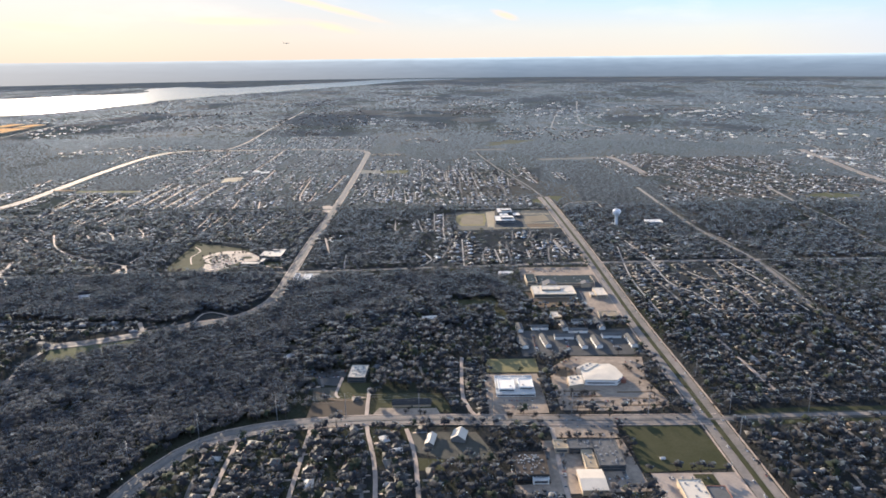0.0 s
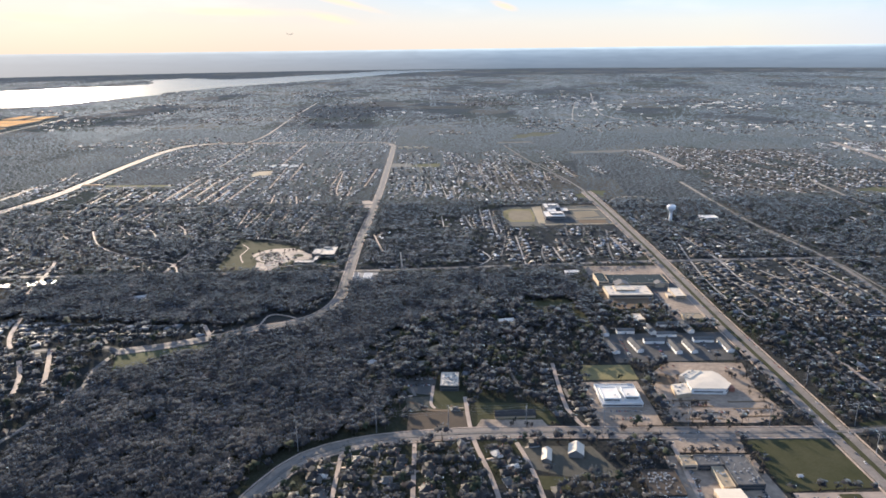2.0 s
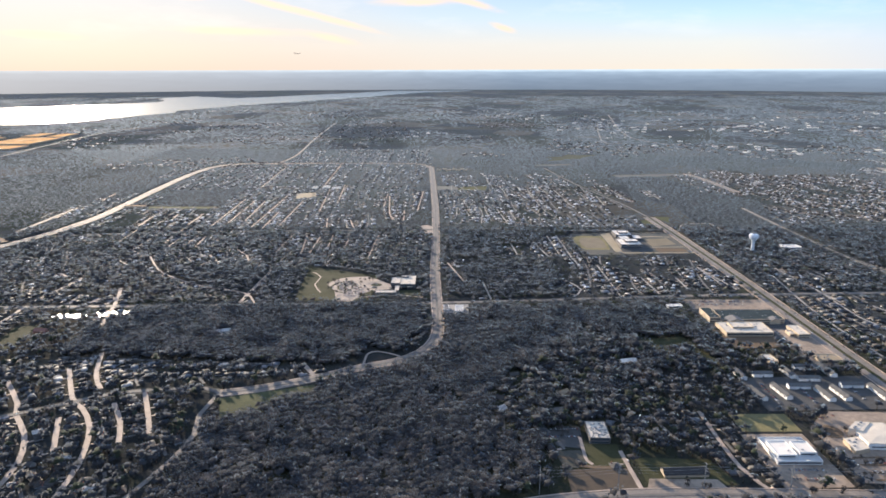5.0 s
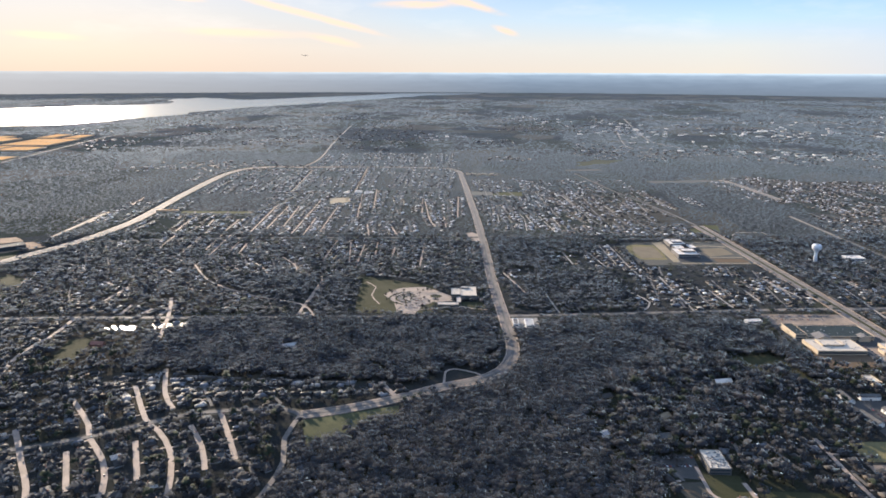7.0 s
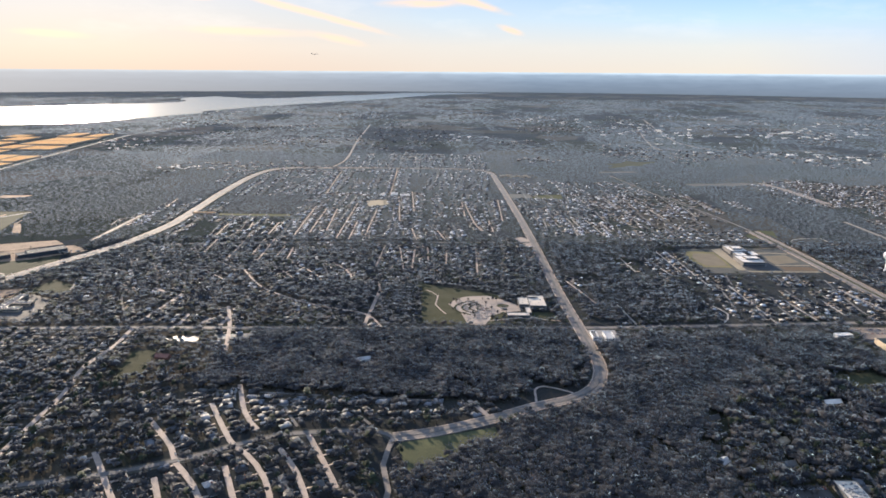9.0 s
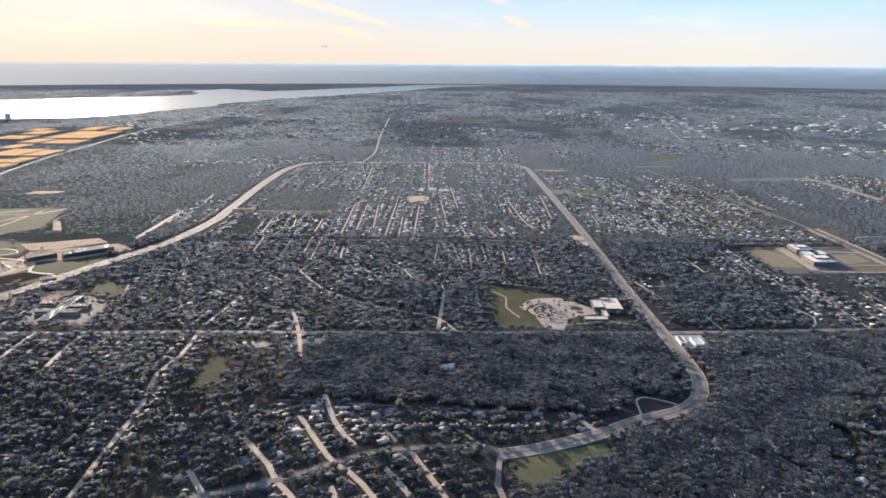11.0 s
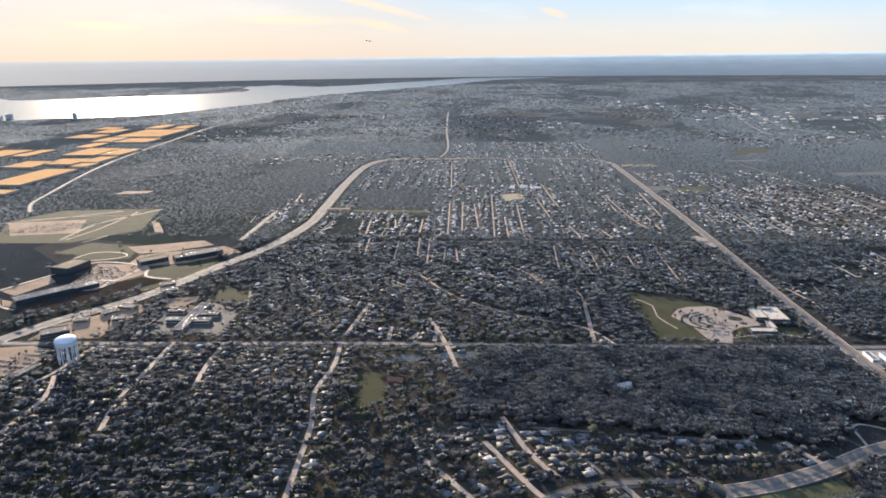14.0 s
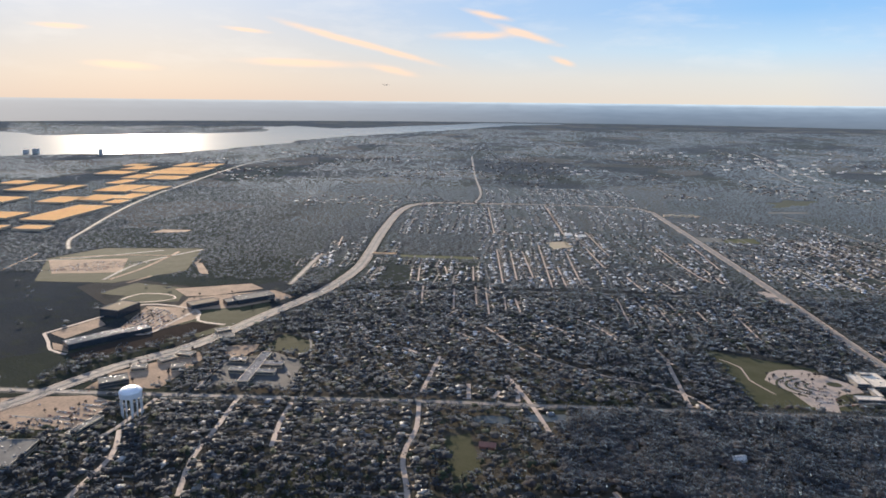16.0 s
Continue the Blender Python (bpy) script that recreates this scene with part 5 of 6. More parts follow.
def water_tower_legs(x, y):
    ob = thing("water_tower", "pale domed water tank on many slender legs", "water tower", pose(x, y, 0) @ Matrix.Scale(0.84, 4))
    part("tank", tube(bmesh.new(), [(0, 0, 9.0), (0, 0, 9.6), (0, 0, 12.2), (0, 0, 13.2), (0, 0, 14.0), (0, 0, 14.4)], [2.5, 5.0, 5.2, 4.5, 2.8, 0.8], 32), M_TANK, ob)
    for i in range(12):
        a = 2 * math.pi * i / 12
        part("leg", tube(bmesh.new(), [(4.6 * math.cos(a), 4.6 * math.sin(a), -0.1), (4.6 * math.cos(a), 4.6 * math.sin(a), 9.6)], [0.24, 0.24], 8), M_TANK, ob)
    for i in range(12):
        a, b = 2 * math.pi * i / 12, 2 * math.pi * (i + 1) / 12
        for z0, z1 in ((0.2, 4.8), (4.8, 9.2)):
            part("brace", bar(bmesh.new(), (4.6 * math.cos(a), 4.6 * math.sin(a), z0), (4.6 * math.cos(b), 4.6 * math.sin(b), z1), 0.06), M_STEEL, ob)
    part("riser", tube(bmesh.new(), [(0, 0, -0.1), (0, 0, 9.2)], [0.7, 0.7], 12), M_TANK, ob)
    mark(rect(x - 6, y - 6, x + 6, y + 6), 2)


water_tower_pedestal(128, 490)
water_tower_legs(-426, 351)

for i, r in enumerate((5.5, 9.5, 13.5, 17.5)):
    arc = [(-136 - r * math.sin(radians(a)), 410 + 0.72 * r * math.cos(radians(a))) for a in (20, 55, 90, 120, 150)]
    strips("car_park_island", [(arc, 1.1, 0.22, 0.0)], M_GRASS, "curved planted island between parking rows", "island")
bm = bmesh.new()
prism(bm, [(-127.2 + 3.4 * math.cos(i * math.pi / 8), 413.8 + 2.6 * math.sin(i * math.pi / 8)) for i in range(16)], -0.05, 0.24)
tagged(part("roundabout", bm, M_GRASS, None), "round grass island in the school drive", "island", kind="structure")
for y in (218.5, 222.5, 226.8, 231):
    strips("car_park_island", [([(47, y), (60, y + 0.2)], 0.8, 0.2, 0.0)], M_SOIL, "narrow planted strip in a car park", "island")
for y in (220, 225, 230):
    strips("car_park_island", [([(66, y), (80, y + 0.2)], 0.8, 0.2, 0.0)], M_SOIL, "narrow planted strip in a car park", "island")
bm = bmesh.new()
prism(bm, [(48.5 + 4.4 * math.cos(i * math.pi / 8), 247.6 + 4.6 * math.sin(i * math.pi / 8)) for i in range(16)], -0.05, 0.16)
tagged(part("round_bed", bm, M_SOIL, None), "round bare planting bed by the church", "bed", kind="structure")
strips("path", [([(-170, 440), (-163, 430), (-164, 415), (-158, 400)], 0.7, 0.12, 0.0)], M_STREET, "winding pale footpath through parkland", "path")


# ---- houses ----
def house_shape(kind):
    """Outline boxes of a house: wings as (x0, y0, x1, y1), ridge along x or y."""
    return [((-2.0, -1.3, 2.0, 1.3, "x"),), ((-2.0, -1.2, 2.0, 1.2, "x"), (0.4, -2.3, 1.9, 0.6, "y")), ((-2.2, -1.1, 1.6, 1.3, "x"), (-2.1, -2.1, -0.5, 0.4, "y")), ((-1.5, -1.5, 1.5, 1.5, "h"),)][kind]


def hip(bm, x0, y0, x1, y1, z, rise, along, over=0.22, cut=0.55):
    x0, y0, x1, y1 = x0 - over, y0 - over, x1 + over, y1 + over
    mx, my = (x0 + x1) / 2, (y0 + y1) / 2
    if along == "y":
        c = min(cut * (x1 - x0), (y1 - y0) / 2)
        a, b = (mx, y0 + c, z + rise), (mx, y1 - c, z + rise)
        order = ((0, 1, 4), (1, 2, 5, 4), (2, 3, 5), (3, 0, 4, 5))
    else:
        c = min(cut * (y1 - y0), (x1 - x0) / 2 - 0.02)
        a, b = (x0 + c, my, z + rise), (x1 - c, my, z + rise)
        order = ((0, 1, 5, 4), (1, 2, 5), (2, 3, 4, 5), (3, 0, 4))
    v = [bm.verts.new(q) for q in ((x0, y0, z - 0.06), (x1, y0, z - 0.06), (x1, y1, z - 0.06), (x0, y1, z - 0.06), a, b)]
    for f in order:
        bm.faces.new([v[i] for i in f])
    bm.faces.new((v[3], v[2], v[1], v[0]))
    return bm


def make_house(kind):
    look_of = ("plain brick house with a dark hipped roof among trees", "brick house with a front wing and dark shingles", "brick house with a garage wing and brown shingles", "square brick house with a pyramid roof of dark shingles")[kind]
    ob = thing("house", look_of, "house", pose(0, 0, -50), "houses")
    wings = house_shape(kind)
    for i, (x0, y0, x1, y1, along) in enumerate(wings):
        w = part("wall", boxes((x0, y0, -0.1, x1, y1, 0.64)), M_HOUSE_WALL_ONE, ob)
        r = part("roof", hip(bmesh.new(), x0, y0, x1, y1, 0.63, 0.72 if i == 0 else 0.62, along, cut=0.55 if i == 0 else 0.3), M_SHINGLE_ONE, ob)
        if i == 0:
            body, top = w, r
    x0, y0, x1, y1, along = wings[0]
    part("chimney", boxes((x1 - 0.7, y1 - 0.7, 0.7, x1 - 0.45, y1 - 0.45, 1.5)), M_BRICK, top)
    part("door", boxes((-0.14, y0 - 0.03, 0, 0.12, y0 + 0.01, 0.55)), M_BARK, body)
    for u in (-0.6, -0.3, 0.75):
        part("window", boxes((x0 + (x1 - x0) * (0.5 + u * 0.45) - 0.17, y1 - 0.01, 0.25, x0 + (x1 - x0) * (0.5 + u * 0.45) + 0.17, y1 + 0.03, 0.58)), M_GLASS, body)
    part("garage_door", boxes((x0 + 0.2, y0 - 0.03, 0, x0 + 0.95, y0 + 0.01, 0.55)), M_WHITE_WALL, body)
    return ob


def merged(name, arrays, mats, label, category):
    """One mesh from (verts, tris, material index) arrays."""
    base, V, F, MI = 0, [], [], []
    NN = []
    for v, f, k, *nn in arrays:
        V.append(v)
        NN += nn
        F.append(f + base)
        MI.append(np.full(len(f), k, np.int32))
        base += len(v)
    V, F, MI = np.concatenate(V).astype(np.float32), np.concatenate(F).astype(np.int32), np.concatenate(MI)
    me = bpy.data.meshes.new(name)
    me.vertices.add(len(V))
    me.vertices.foreach_set("co", V.ravel())
    me.loops.add(F.size)
    me.loops.foreach_set("vertex_index", F.ravel())
    me.polygons.add(len(F))
    me.polygons.foreach_set("loop_start", np.arange(0, F.size, 3, dtype=np.int32))
    for q in mats:
        me.materials.append(q)
    me.polygons.foreach_set("material_index", MI)
    if NN:
        me.polygons.foreach_set("use_smooth", np.ones(len(F), bool))
    me.update(calc_edges=True)
    if NN:
        me.normals_split_custom_set_from_vertices(np.concatenate(NN).astype(np.float32))
    return tagged(new(name, me), label, category, kind="stuff")


def proto(bm):
    bmesh.ops.triangulate(bm, faces=bm.faces[:])
    bm.verts.index_update()
    v, f = np.array([q.co[:] for q in bm.verts]), np.array([[q.index for q in t.verts] for t in bm.faces])
    bm.free()
    return v, f


def spread(shape, xy, turn, size, zsize=None, z=0.0):
    """The shape (verts, tris) at many places."""
    v, f = shape
    xy, turn, size = np.asarray(xy, float), np.radians(np.asarray(turn, float)), np.asarray(size, float)
    zsize = size if zsize is None else np.asarray(zsize, float)
    c, s = np.cos(turn)[:, None], np.sin(turn)[:, None]
    x, y = v[None, :, 0] * size[:, None], v[None, :, 1] * size[:, None]
    out = np.stack((x * c - y * s + xy[:, :1], x * s + y * c + xy[:, 1:2], v[None, :, 2] * zsize[:, None] + z), -1)
    k = len(v)
    return out.reshape(-1, 3), (f[None] + (np.arange(len(xy)) * k)[:, None, None]).reshape(-1, 3)


# thin out houses that fall on lots, buildings or on each other
cells, kept = set(), []
for x, y, t in HOUSES:
    if plan_at(x, y) == 2 or (int(x / 3.2), int(y / 3.2)) in cells:
        continue
    for i in (-1, 0, 1):
        for j in (-1, 0, 1):
            cells.add((int(x / 3.2), int(y / 3.2)))
    kept.append((x, y, t))
HOUSES = kept
near = sorted(range(len(HOUSES)), key=lambda i: min(abs(HOUSES[i][1] - 215) + 0.25 * abs(HOUSES[i][0] + 230), abs(HOUSES[i][1] - 190) + 0.6 * abs(HOUSES[i][0] + 20)))
near = set(near[:240])
protos = [make_house(k) for k in range(4)]
first = [True] * 4
for i in sorted(near):
    x, y, t = HOUSES[i]
    k = rng.randrange(4)
    if first[k]:
        protos[k].matrix_basis, first[k] = pose(x, y, 0, 0, 0, t), False
    else:
        copy_thing(protos[k], pose(x, y, 0, 0, 0, t))
far_list = [h for i, h in enumerate(HOUSES) if i not in near]
R = np.random.default_rng(5)
for low, high, scale in ((0, 400, 1.0), (400, 5000, 0.86)):
    arrays = []
    for k in range(4):
        rows = np.array([h for i, h in enumerate(far_list) if i % 4 == k and low <= h[1] < high])
        for j, (x0, y0, x1, y1, along) in enumerate(house_shape(k)):
            sz = R.uniform(0.85, 1.15, len(rows)) * scale
            w = proto(boxes((x0, y0, -0.1, x1, y1, 0.54)))
            h = proto(hip(bmesh.new(), x0, y0, x1, y1, 0.53, 0.72 if j == 0 else 0.62, along, cut=0.55 if j == 0 else 0.3))
            arrays.append((*spread(w, rows[:, :2], rows[:, 2], sz), 0))
            # Far wings and square houses get the palette with painted glints.
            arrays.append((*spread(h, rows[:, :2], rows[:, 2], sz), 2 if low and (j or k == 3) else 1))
    merged("houses", arrays, [M_HOUSE_WALL if low == 0 else M_DARK_WALL, M_SHINGLE, M_SHINGLE_GLINT], "rows of suburban houses with dark shingled roofs" if low == 0 else "far rows of suburban houses, dark roofs with pale painted glints", "houses")
for x, y, t in HOUSES:
    i, j = int(y - Y0), int(x - X0)
    if 2 < i < NY - 2 and 2 < j < NX - 2:
        sub = PLAN[i - 1:i + 2, j - 1:j + 2]
        sub[sub == 0] = 5

# younger estates with few trees
for poly in ([(-88, 470), (-64, 471), (-64, 388), (-90, 387)], [(-48, 530), (6, 541), (-3, 470), (-44, 470)], [(-14, 478), (86, 484), (86, 398), (-16, 396)], [(-18, 749), (111, 768), (84, 616), (-41, 583)],
             [(190, 640), (240, 880), (376, 850), (420, 640), (300, 560)], [(103, 396), (180, 396), (176, 310), (110, 316)], [(-380, 622), (-294, 629), (-289, 566), (-371, 563)], [(-262, 282), (-180, 284), (-150, 296), (-150, 304), (-262, 314)], [(196, 400), (300, 400), (420, 560), (200, 560)]):
    i0, i1, j0, j1 = int(min(q[1] for q in poly) - Y0), int(max(q[1] for q in poly) - Y0) + 1, int(min(q[0] for q in poly) - X0), int(max(q[0] for q in poly) - X0) + 1
    sub = PLAN[i0:i1, j0:j1]
    sub[inside(poly, GX[i0:i1, j0:j1], GY[i0:i1, j0:j1]) & ((sub == 0) | (sub == 5))] = 6


# ---- trees ----
def clump(rg, r, squash=0.8):
    """A ragged bunch of twigs: an eight-faced lump with pushed corners."""
    d = [(1, 0, 0), (-1, 0, 0), (0, 1, 0), (0, -1, 0), (0, 0, 1), (0, 0, -1)]
    v = [[c * r * rg.uniform(0.65, 1.3) + rg.uniform(-0.25, 0.25) * r for c in q] for q in d]
    for q in v:
        q[2] *= squash
    return v, [(0, 2, 4), (2, 1, 4), (1, 3, 4), (3, 0, 4), (2, 0, 5), (1, 2, 5), (3, 1, 5), (0, 3, 5)]


def crown_shape(seed, lumps, sprays, r=1.0, h=1.5, fine=0.16, sink=0.0):
    """Crown of several lumps and many loose sprays of twigs, with gaps between them; sink: how far the dense inner lumps lie below the sprays."""
    rg = random.Random(seed)
    V, F = [], []
    for i in range(lumps):
        a, d = rg.uniform(0, 6.3), rg.uniform(0.15, 0.5) * r if lumps > 1 else 0
        cv, cf = clump(rg, r * ((rg.uniform(0.34, 0.5) + 0.35 * sink) if lumps > 1 else 0.62), 0.8 if not sink else 0.5)
        o = (d * math.cos(a), d * math.sin(a), h - sink * r + rg.uniform(-0.35, 0.3) * r * (1 if lumps > 1 and not sink else 0.3))
        F += [tuple(k + len(V) for k in f) for f in cf]
        V += [[p + q for p, q in zip(c, o)] for c in cv]
    for i in range(sprays):
        a, b, d = rg.uniform(0, 6.3), math.asin(rg.uniform(-0.5, 1.0)), r * rg.uniform(0.35, 1.0) ** 0.6
        c = (d * math.cos(a) * math.cos(b), d * math.sin(a) * math.cos(b), h + 0.85 * d * math.sin(b))
        F.append((len(V), len(V) + 1, len(V) + 2))
        tri = [Vector([q + rg.uniform(-1, 1) * r * fine for q in c]) for _ in range(3)]
        if (tri[1] - tri[0]).cross(tri[2] - tri[0]).dot(Vector(c) - Vector((0, 0, h - 0.3))) < 0:
            tri.reverse()
        V += [list(q) for q in tri]
    return np.array(V), np.array(F)


def trunk_shape(h=1.3, r=0.09):
    return proto(tube(bmesh.new(), [(0, 0, -0.1), (0.02, 0.01, h * 0.5), (0.05, 0.0, h)], [r, r * 0.75, r * 0.4], 3))


def planted(shape, h, xy, turn, size, zsize, k, lift=0.12):
    """Many crowns or trunks, with normals that point out from the middle of each tree, so that it is shaded as one soft mass."""
    verts, tris = spread(shape, xy, turn, size, zsize)
    c = np.repeat(np.column_stack((np.asarray(xy), h * np.asarray(zsize))), len(shape[0]), axis=0)
    d = verts - c
    # Lift tips normals skyward, so farther crowns take on more haze sheen.
    d[:, 2] += lift * np.repeat(np.asarray(size), len(shape[0]))
    d /= np.linalg.norm(d, axis=1)[:, None] + 1e-9
    return verts, tris, k, d


def place_trees(x0, x1, y0, y1, step, chance, rr):
    """Tree places on a jittered grid, by what covers the land there."""
    xs, ys = np.arange(x0, x1, step), np.arange(y0, y1, step)
    gx, gy = np.meshgrid(xs, ys)
    p = np.stack((gx.ravel(), gy.ravel()), -1) + rr.uniform(-0.5, 0.5, (gx.size, 2)) * step * 1.1
    i, j = (p[:, 1] - Y0).astype(int), (p[:, 0] - X0).astype(int)
    ok = (i >= 0) & (i < NY) & (j >= 0) & (j < NX)
    code = np.zeros(len(p), int)
    code[ok] = PLAN[i[ok], j[ok]]
    code[p[:, 1] < 125 - 0.25 * p[:, 0]] = 2
    return p[rr.random(len(p)) < np.array(chance)[code]]


RT = np.random.default_rng(8)
# chance of a tree by cover:   suburb woods clear open homes-in-trees house
zones = [("near", -520, 330, 125, 330, 2.75, (0.78, 0.0, 0.0, 0.05, 0.9, 0.26, 0.3), 4, 38, 1.9), ("near", -300, 60, 125, 385, 2.55, (0.0, 0.97, 0.0, 0.0, 0.55, 0.0, 0.0), 4, 84, 2.25),
         ("mid", -640, 480, 330, 560, 3.1, (0.92, 0.0, 0.0, 0.012, 0.95, 0.42, 0.22), 3, 18, 1.85), ("mid", -720, 480, 385, 560, 2.9, (0.15, 0.97, 0.0, 0.0, 0.5, 0.0, 0.0), 3, 36, 2.15),
         ("far", -900, 700, 560, 1115, 3.05, (0.92, 0.97, 0.0, 0.5, 0.92, 0.34, 0.16), 1, 4, 2.1)]
for tag, x0, x1, y0, y1, step, chance, lumps, sprays, grow in zones:
    p = place_trees(x0, x1, y0, y1, step, chance, RT)
    kinds = RT.integers(0, 7, len(p))
    arrays = []
    for k in range(7):
        q = p[kinds == k]
        wood = chance[1] > 0 and tag != "far"
        sz = (RT.uniform(0.85, 1.2, len(q)) if wood else RT.uniform(0.7, 1.3, len(q)) if tag != "far" else RT.uniform(0.85, 1.15, len(q))) * grow
        if not wood and tag != "far":
            sz *= 1.0 + 0.35 * (RT.random(len(q)) > 0.85)
        if wood:
            # the canopy swells and dips in broad waves
            zs = grow * RT.uniform(0.7, 0.98, len(q)) * np.array([1.0 + 0.5 * noise.noise(Vector((x * 0.09, y * 0.09, 0.7))) for x, y in q])
        else:
            zs = sz * (RT.uniform(0.7, 0.95, len(q)) if tag == "near" else RT.uniform(0.55, 0.75, len(q)) if tag == "mid" else 0.42)
        turn = RT.uniform(0, 360, len(q))
        arrays.append(planted(crown_shape(40 + k + lumps * 10, lumps, sprays, fine=(0.12 if wood else 0.15) if sprays > 30 else 0.2, sink=0.5 if wood else 0.45 if tag == "mid" else 0.0, h=0.45 if tag == "far" else 1.5), 0.4 if tag == "far" else 1.45, q, turn, sz, zs, 1 if k == 6 and grow < 1.95 else 0, 1.5 if wood else {"near": 0.95, "mid": 2.2, "far": 2.4}[tag]))
        if tag == "near":
            arrays.append(planted(trunk_shape(), 0.6, q, turn, sz, zs, 2))
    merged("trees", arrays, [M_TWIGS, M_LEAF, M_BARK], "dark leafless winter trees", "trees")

# woods and scrub of the far land, as low lumps of canopy
k = 95000
u = RT.random((k, 2))
fy = 1115 * (3300 / 1115) ** u[:, 1]
fx = -150 + (u[:, 0] - 0.5) * 2 * (fy * 0.72 + 200)
west = RT.random((9000, 2)) * np.array((620, 800)) + np.array((-1150, 380))
p = np.concatenate((np.stack((fx, fy), -1), west[west[:, 1] > 640]))
k = len(p)
dens = np.array([noise.noise(Vector((x * 0.006, y * 0.0035, 1.5))) + 0.6 * noise.noise(Vector((x * 0.021, y * 0.014, 5.5))) for x, y in p])
ware = (p[:, 0] < -690) & (p[:, 0] > -1000) & (p[:, 1] < 1400) & (p[:, 1] > 690)
i, j = (p[:, 1] - Y0).astype(int), (p[:, 0] - X0).astype(int)
built = np.zeros(k, bool)
ok = (i >= 0) & (i < NY) & (j >= 0) & (j < NX)
built[ok] = PLAN[i[ok], j[ok]] == 2
p = p[~inside(LAKE, p[:, 0], p[:, 1]) & ~(ware & (RT.random(k) < 0.9)) & (dens > RT.uniform(-0.55, 0.25, k)) & ~built]
sz = RT.uniform(2.6, 5.0, len(p)) * (np.maximum(p[:, 1], 700) / 1115) ** 0.7
kinds = RT.integers(0, 5, len(p))
arrays = []
for i in range(5):
    q = p[kinds == i]
    arrays.append(planted(crown_shape(90 + i, 1, 0, 1.0, 0.4, 0.25), 0.1, q, RT.uniform(0, 360, len(q)), sz[kinds == i], RT.uniform(0.7, 1.2, len(q)), 0, 2.6))
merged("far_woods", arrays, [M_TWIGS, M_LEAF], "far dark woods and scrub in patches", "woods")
# far houses, sun glints painted as pale roof colours
k = 7000
u = RT.random((k, 2))
fy = 900 * (2200 / 900) ** u[:, 1]
fx = 150 + (u[:, 0] - 0.5) * 2 * (fy * 0.75)
p = np.stack((fx, fy), -1)
keep = np.array([noise.noise(Vector((x * 0.006, y * 0.004, 3.0))) > 0.05 for x, y in p]) & ~inside(LAKE, fx, fy)
p = p[keep]
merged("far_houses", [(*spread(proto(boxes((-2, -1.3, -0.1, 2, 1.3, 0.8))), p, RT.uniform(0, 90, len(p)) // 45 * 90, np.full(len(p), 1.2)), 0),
                      (*spread(proto(hip(bmesh.new(), -2, -1.3, 2, 1.3, 0.8, 0.35, "x")), p, RT.uniform(0, 90, len(p)) // 45 * 90, np.full(len(p), 1.2)), 1)], [M_HOUSE_WALL, M_FAR_GLINT_ROOF], "far scattered houses with sun glints painted as pale roofs", "houses")


# ---- drives, cars, poles, single trees ----
rows = np.array([(x, y, t, s, b) for x, y, t, s, b in DRIVES if plan_at(x, y) in (5, 6)])
ang = np.radians(rows[:, 2])
nrm = np.stack((-np.sin(ang), np.cos(ang)), -1) * rows[:, 3:4]
mid = rows[:, :2] - nrm * 1.9 + np.stack((np.cos(ang), np.sin(ang)), -1) * RT.uniform(-1.4, 1.4, (len(rows), 1))
pick = RT.random(len(rows)) < 0.6
merged("driveways", [(*spread(proto(boxes((-0.42, -1.5, -0.05, 0.42, 1.5, 0.1))), mid[pick], rows[pick, 2], RT.uniform(0.8, 1.2, pick.sum()), np.ones(pick.sum())), 0)], [M_STREET], "pale concrete driveways between houses and streets", "driveways")


def car_body():
    """Lower body of a car with sloped nose and tail."""
    bm = bmesh.new()
    side = [(-0.56, 0.09), (-0.58, 0.2), (-0.5, 0.23), (0.2, 0.25), (0.52, 0.22), (0.57, 0.16), (0.57, 0.09)]
    a, b = [bm.verts.new((x, -0.22, z)) for x, z in side], [bm.verts.new((x, 0.22, z)) for x, z in side]
    for i in range(len(side)):
        bm.faces.new((a[i - 1], a[i], b[i], b[i - 1]))
    bm.faces.new(a[::-1]), bm.faces.new(b)
    return bm


def car_cabin():
    bm = bmesh.new()
    lo = [bm.verts.new(q) for q in ((-0.45, -0.2, 0.22), (0.24, -0.2, 0.24), (0.24, 0.2, 0.24), (-0.45, 0.2, 0.22))]
    hi = [bm.verts.new(q) for q in ((-0.33, -0.16, 0.37), (0.06, -0.16, 0.37), (0.06, 0.16, 0.37), (-0.33, 0.16, 0.37))]
    bm.faces.new(hi)
    for i in range(4):
        bm.faces.new((lo[i - 1], lo[i], hi[i], hi[i - 1]))
    return bm


def make_car(m):
    ob = thing("car", "passenger car on pale paving", "car", m, "cars")
    part("body", car_body(), M_CAR_ONE, ob)
    part("cabin", car_cabin(), M_GLASS, ob, "dark glazed cabin")
    for x in (-0.34, 0.34):
        for y in (-0.22, 0.17):
            bm = bmesh.new()
            ring = [(0.1 * math.cos(2 * math.pi * i / 8), 0.1 * math.sin(2 * math.pi * i / 8)) for i in range(8)]
            a, b = [bm.verts.new((x + u, y, 0.1 + w)) for u, w in ring], [bm.verts.new((x + u, y + 0.05, 0.1 + w)) for u, w in ring]
            bm.faces.new(a), bm.faces.new(b[::-1])
            for i in range(8):
                bm.faces.new((a[i - 1], b[i - 1], b[i], a[i]))
            part("wheel", bm, M_RUBBER, ob)
    return ob


CARS = []
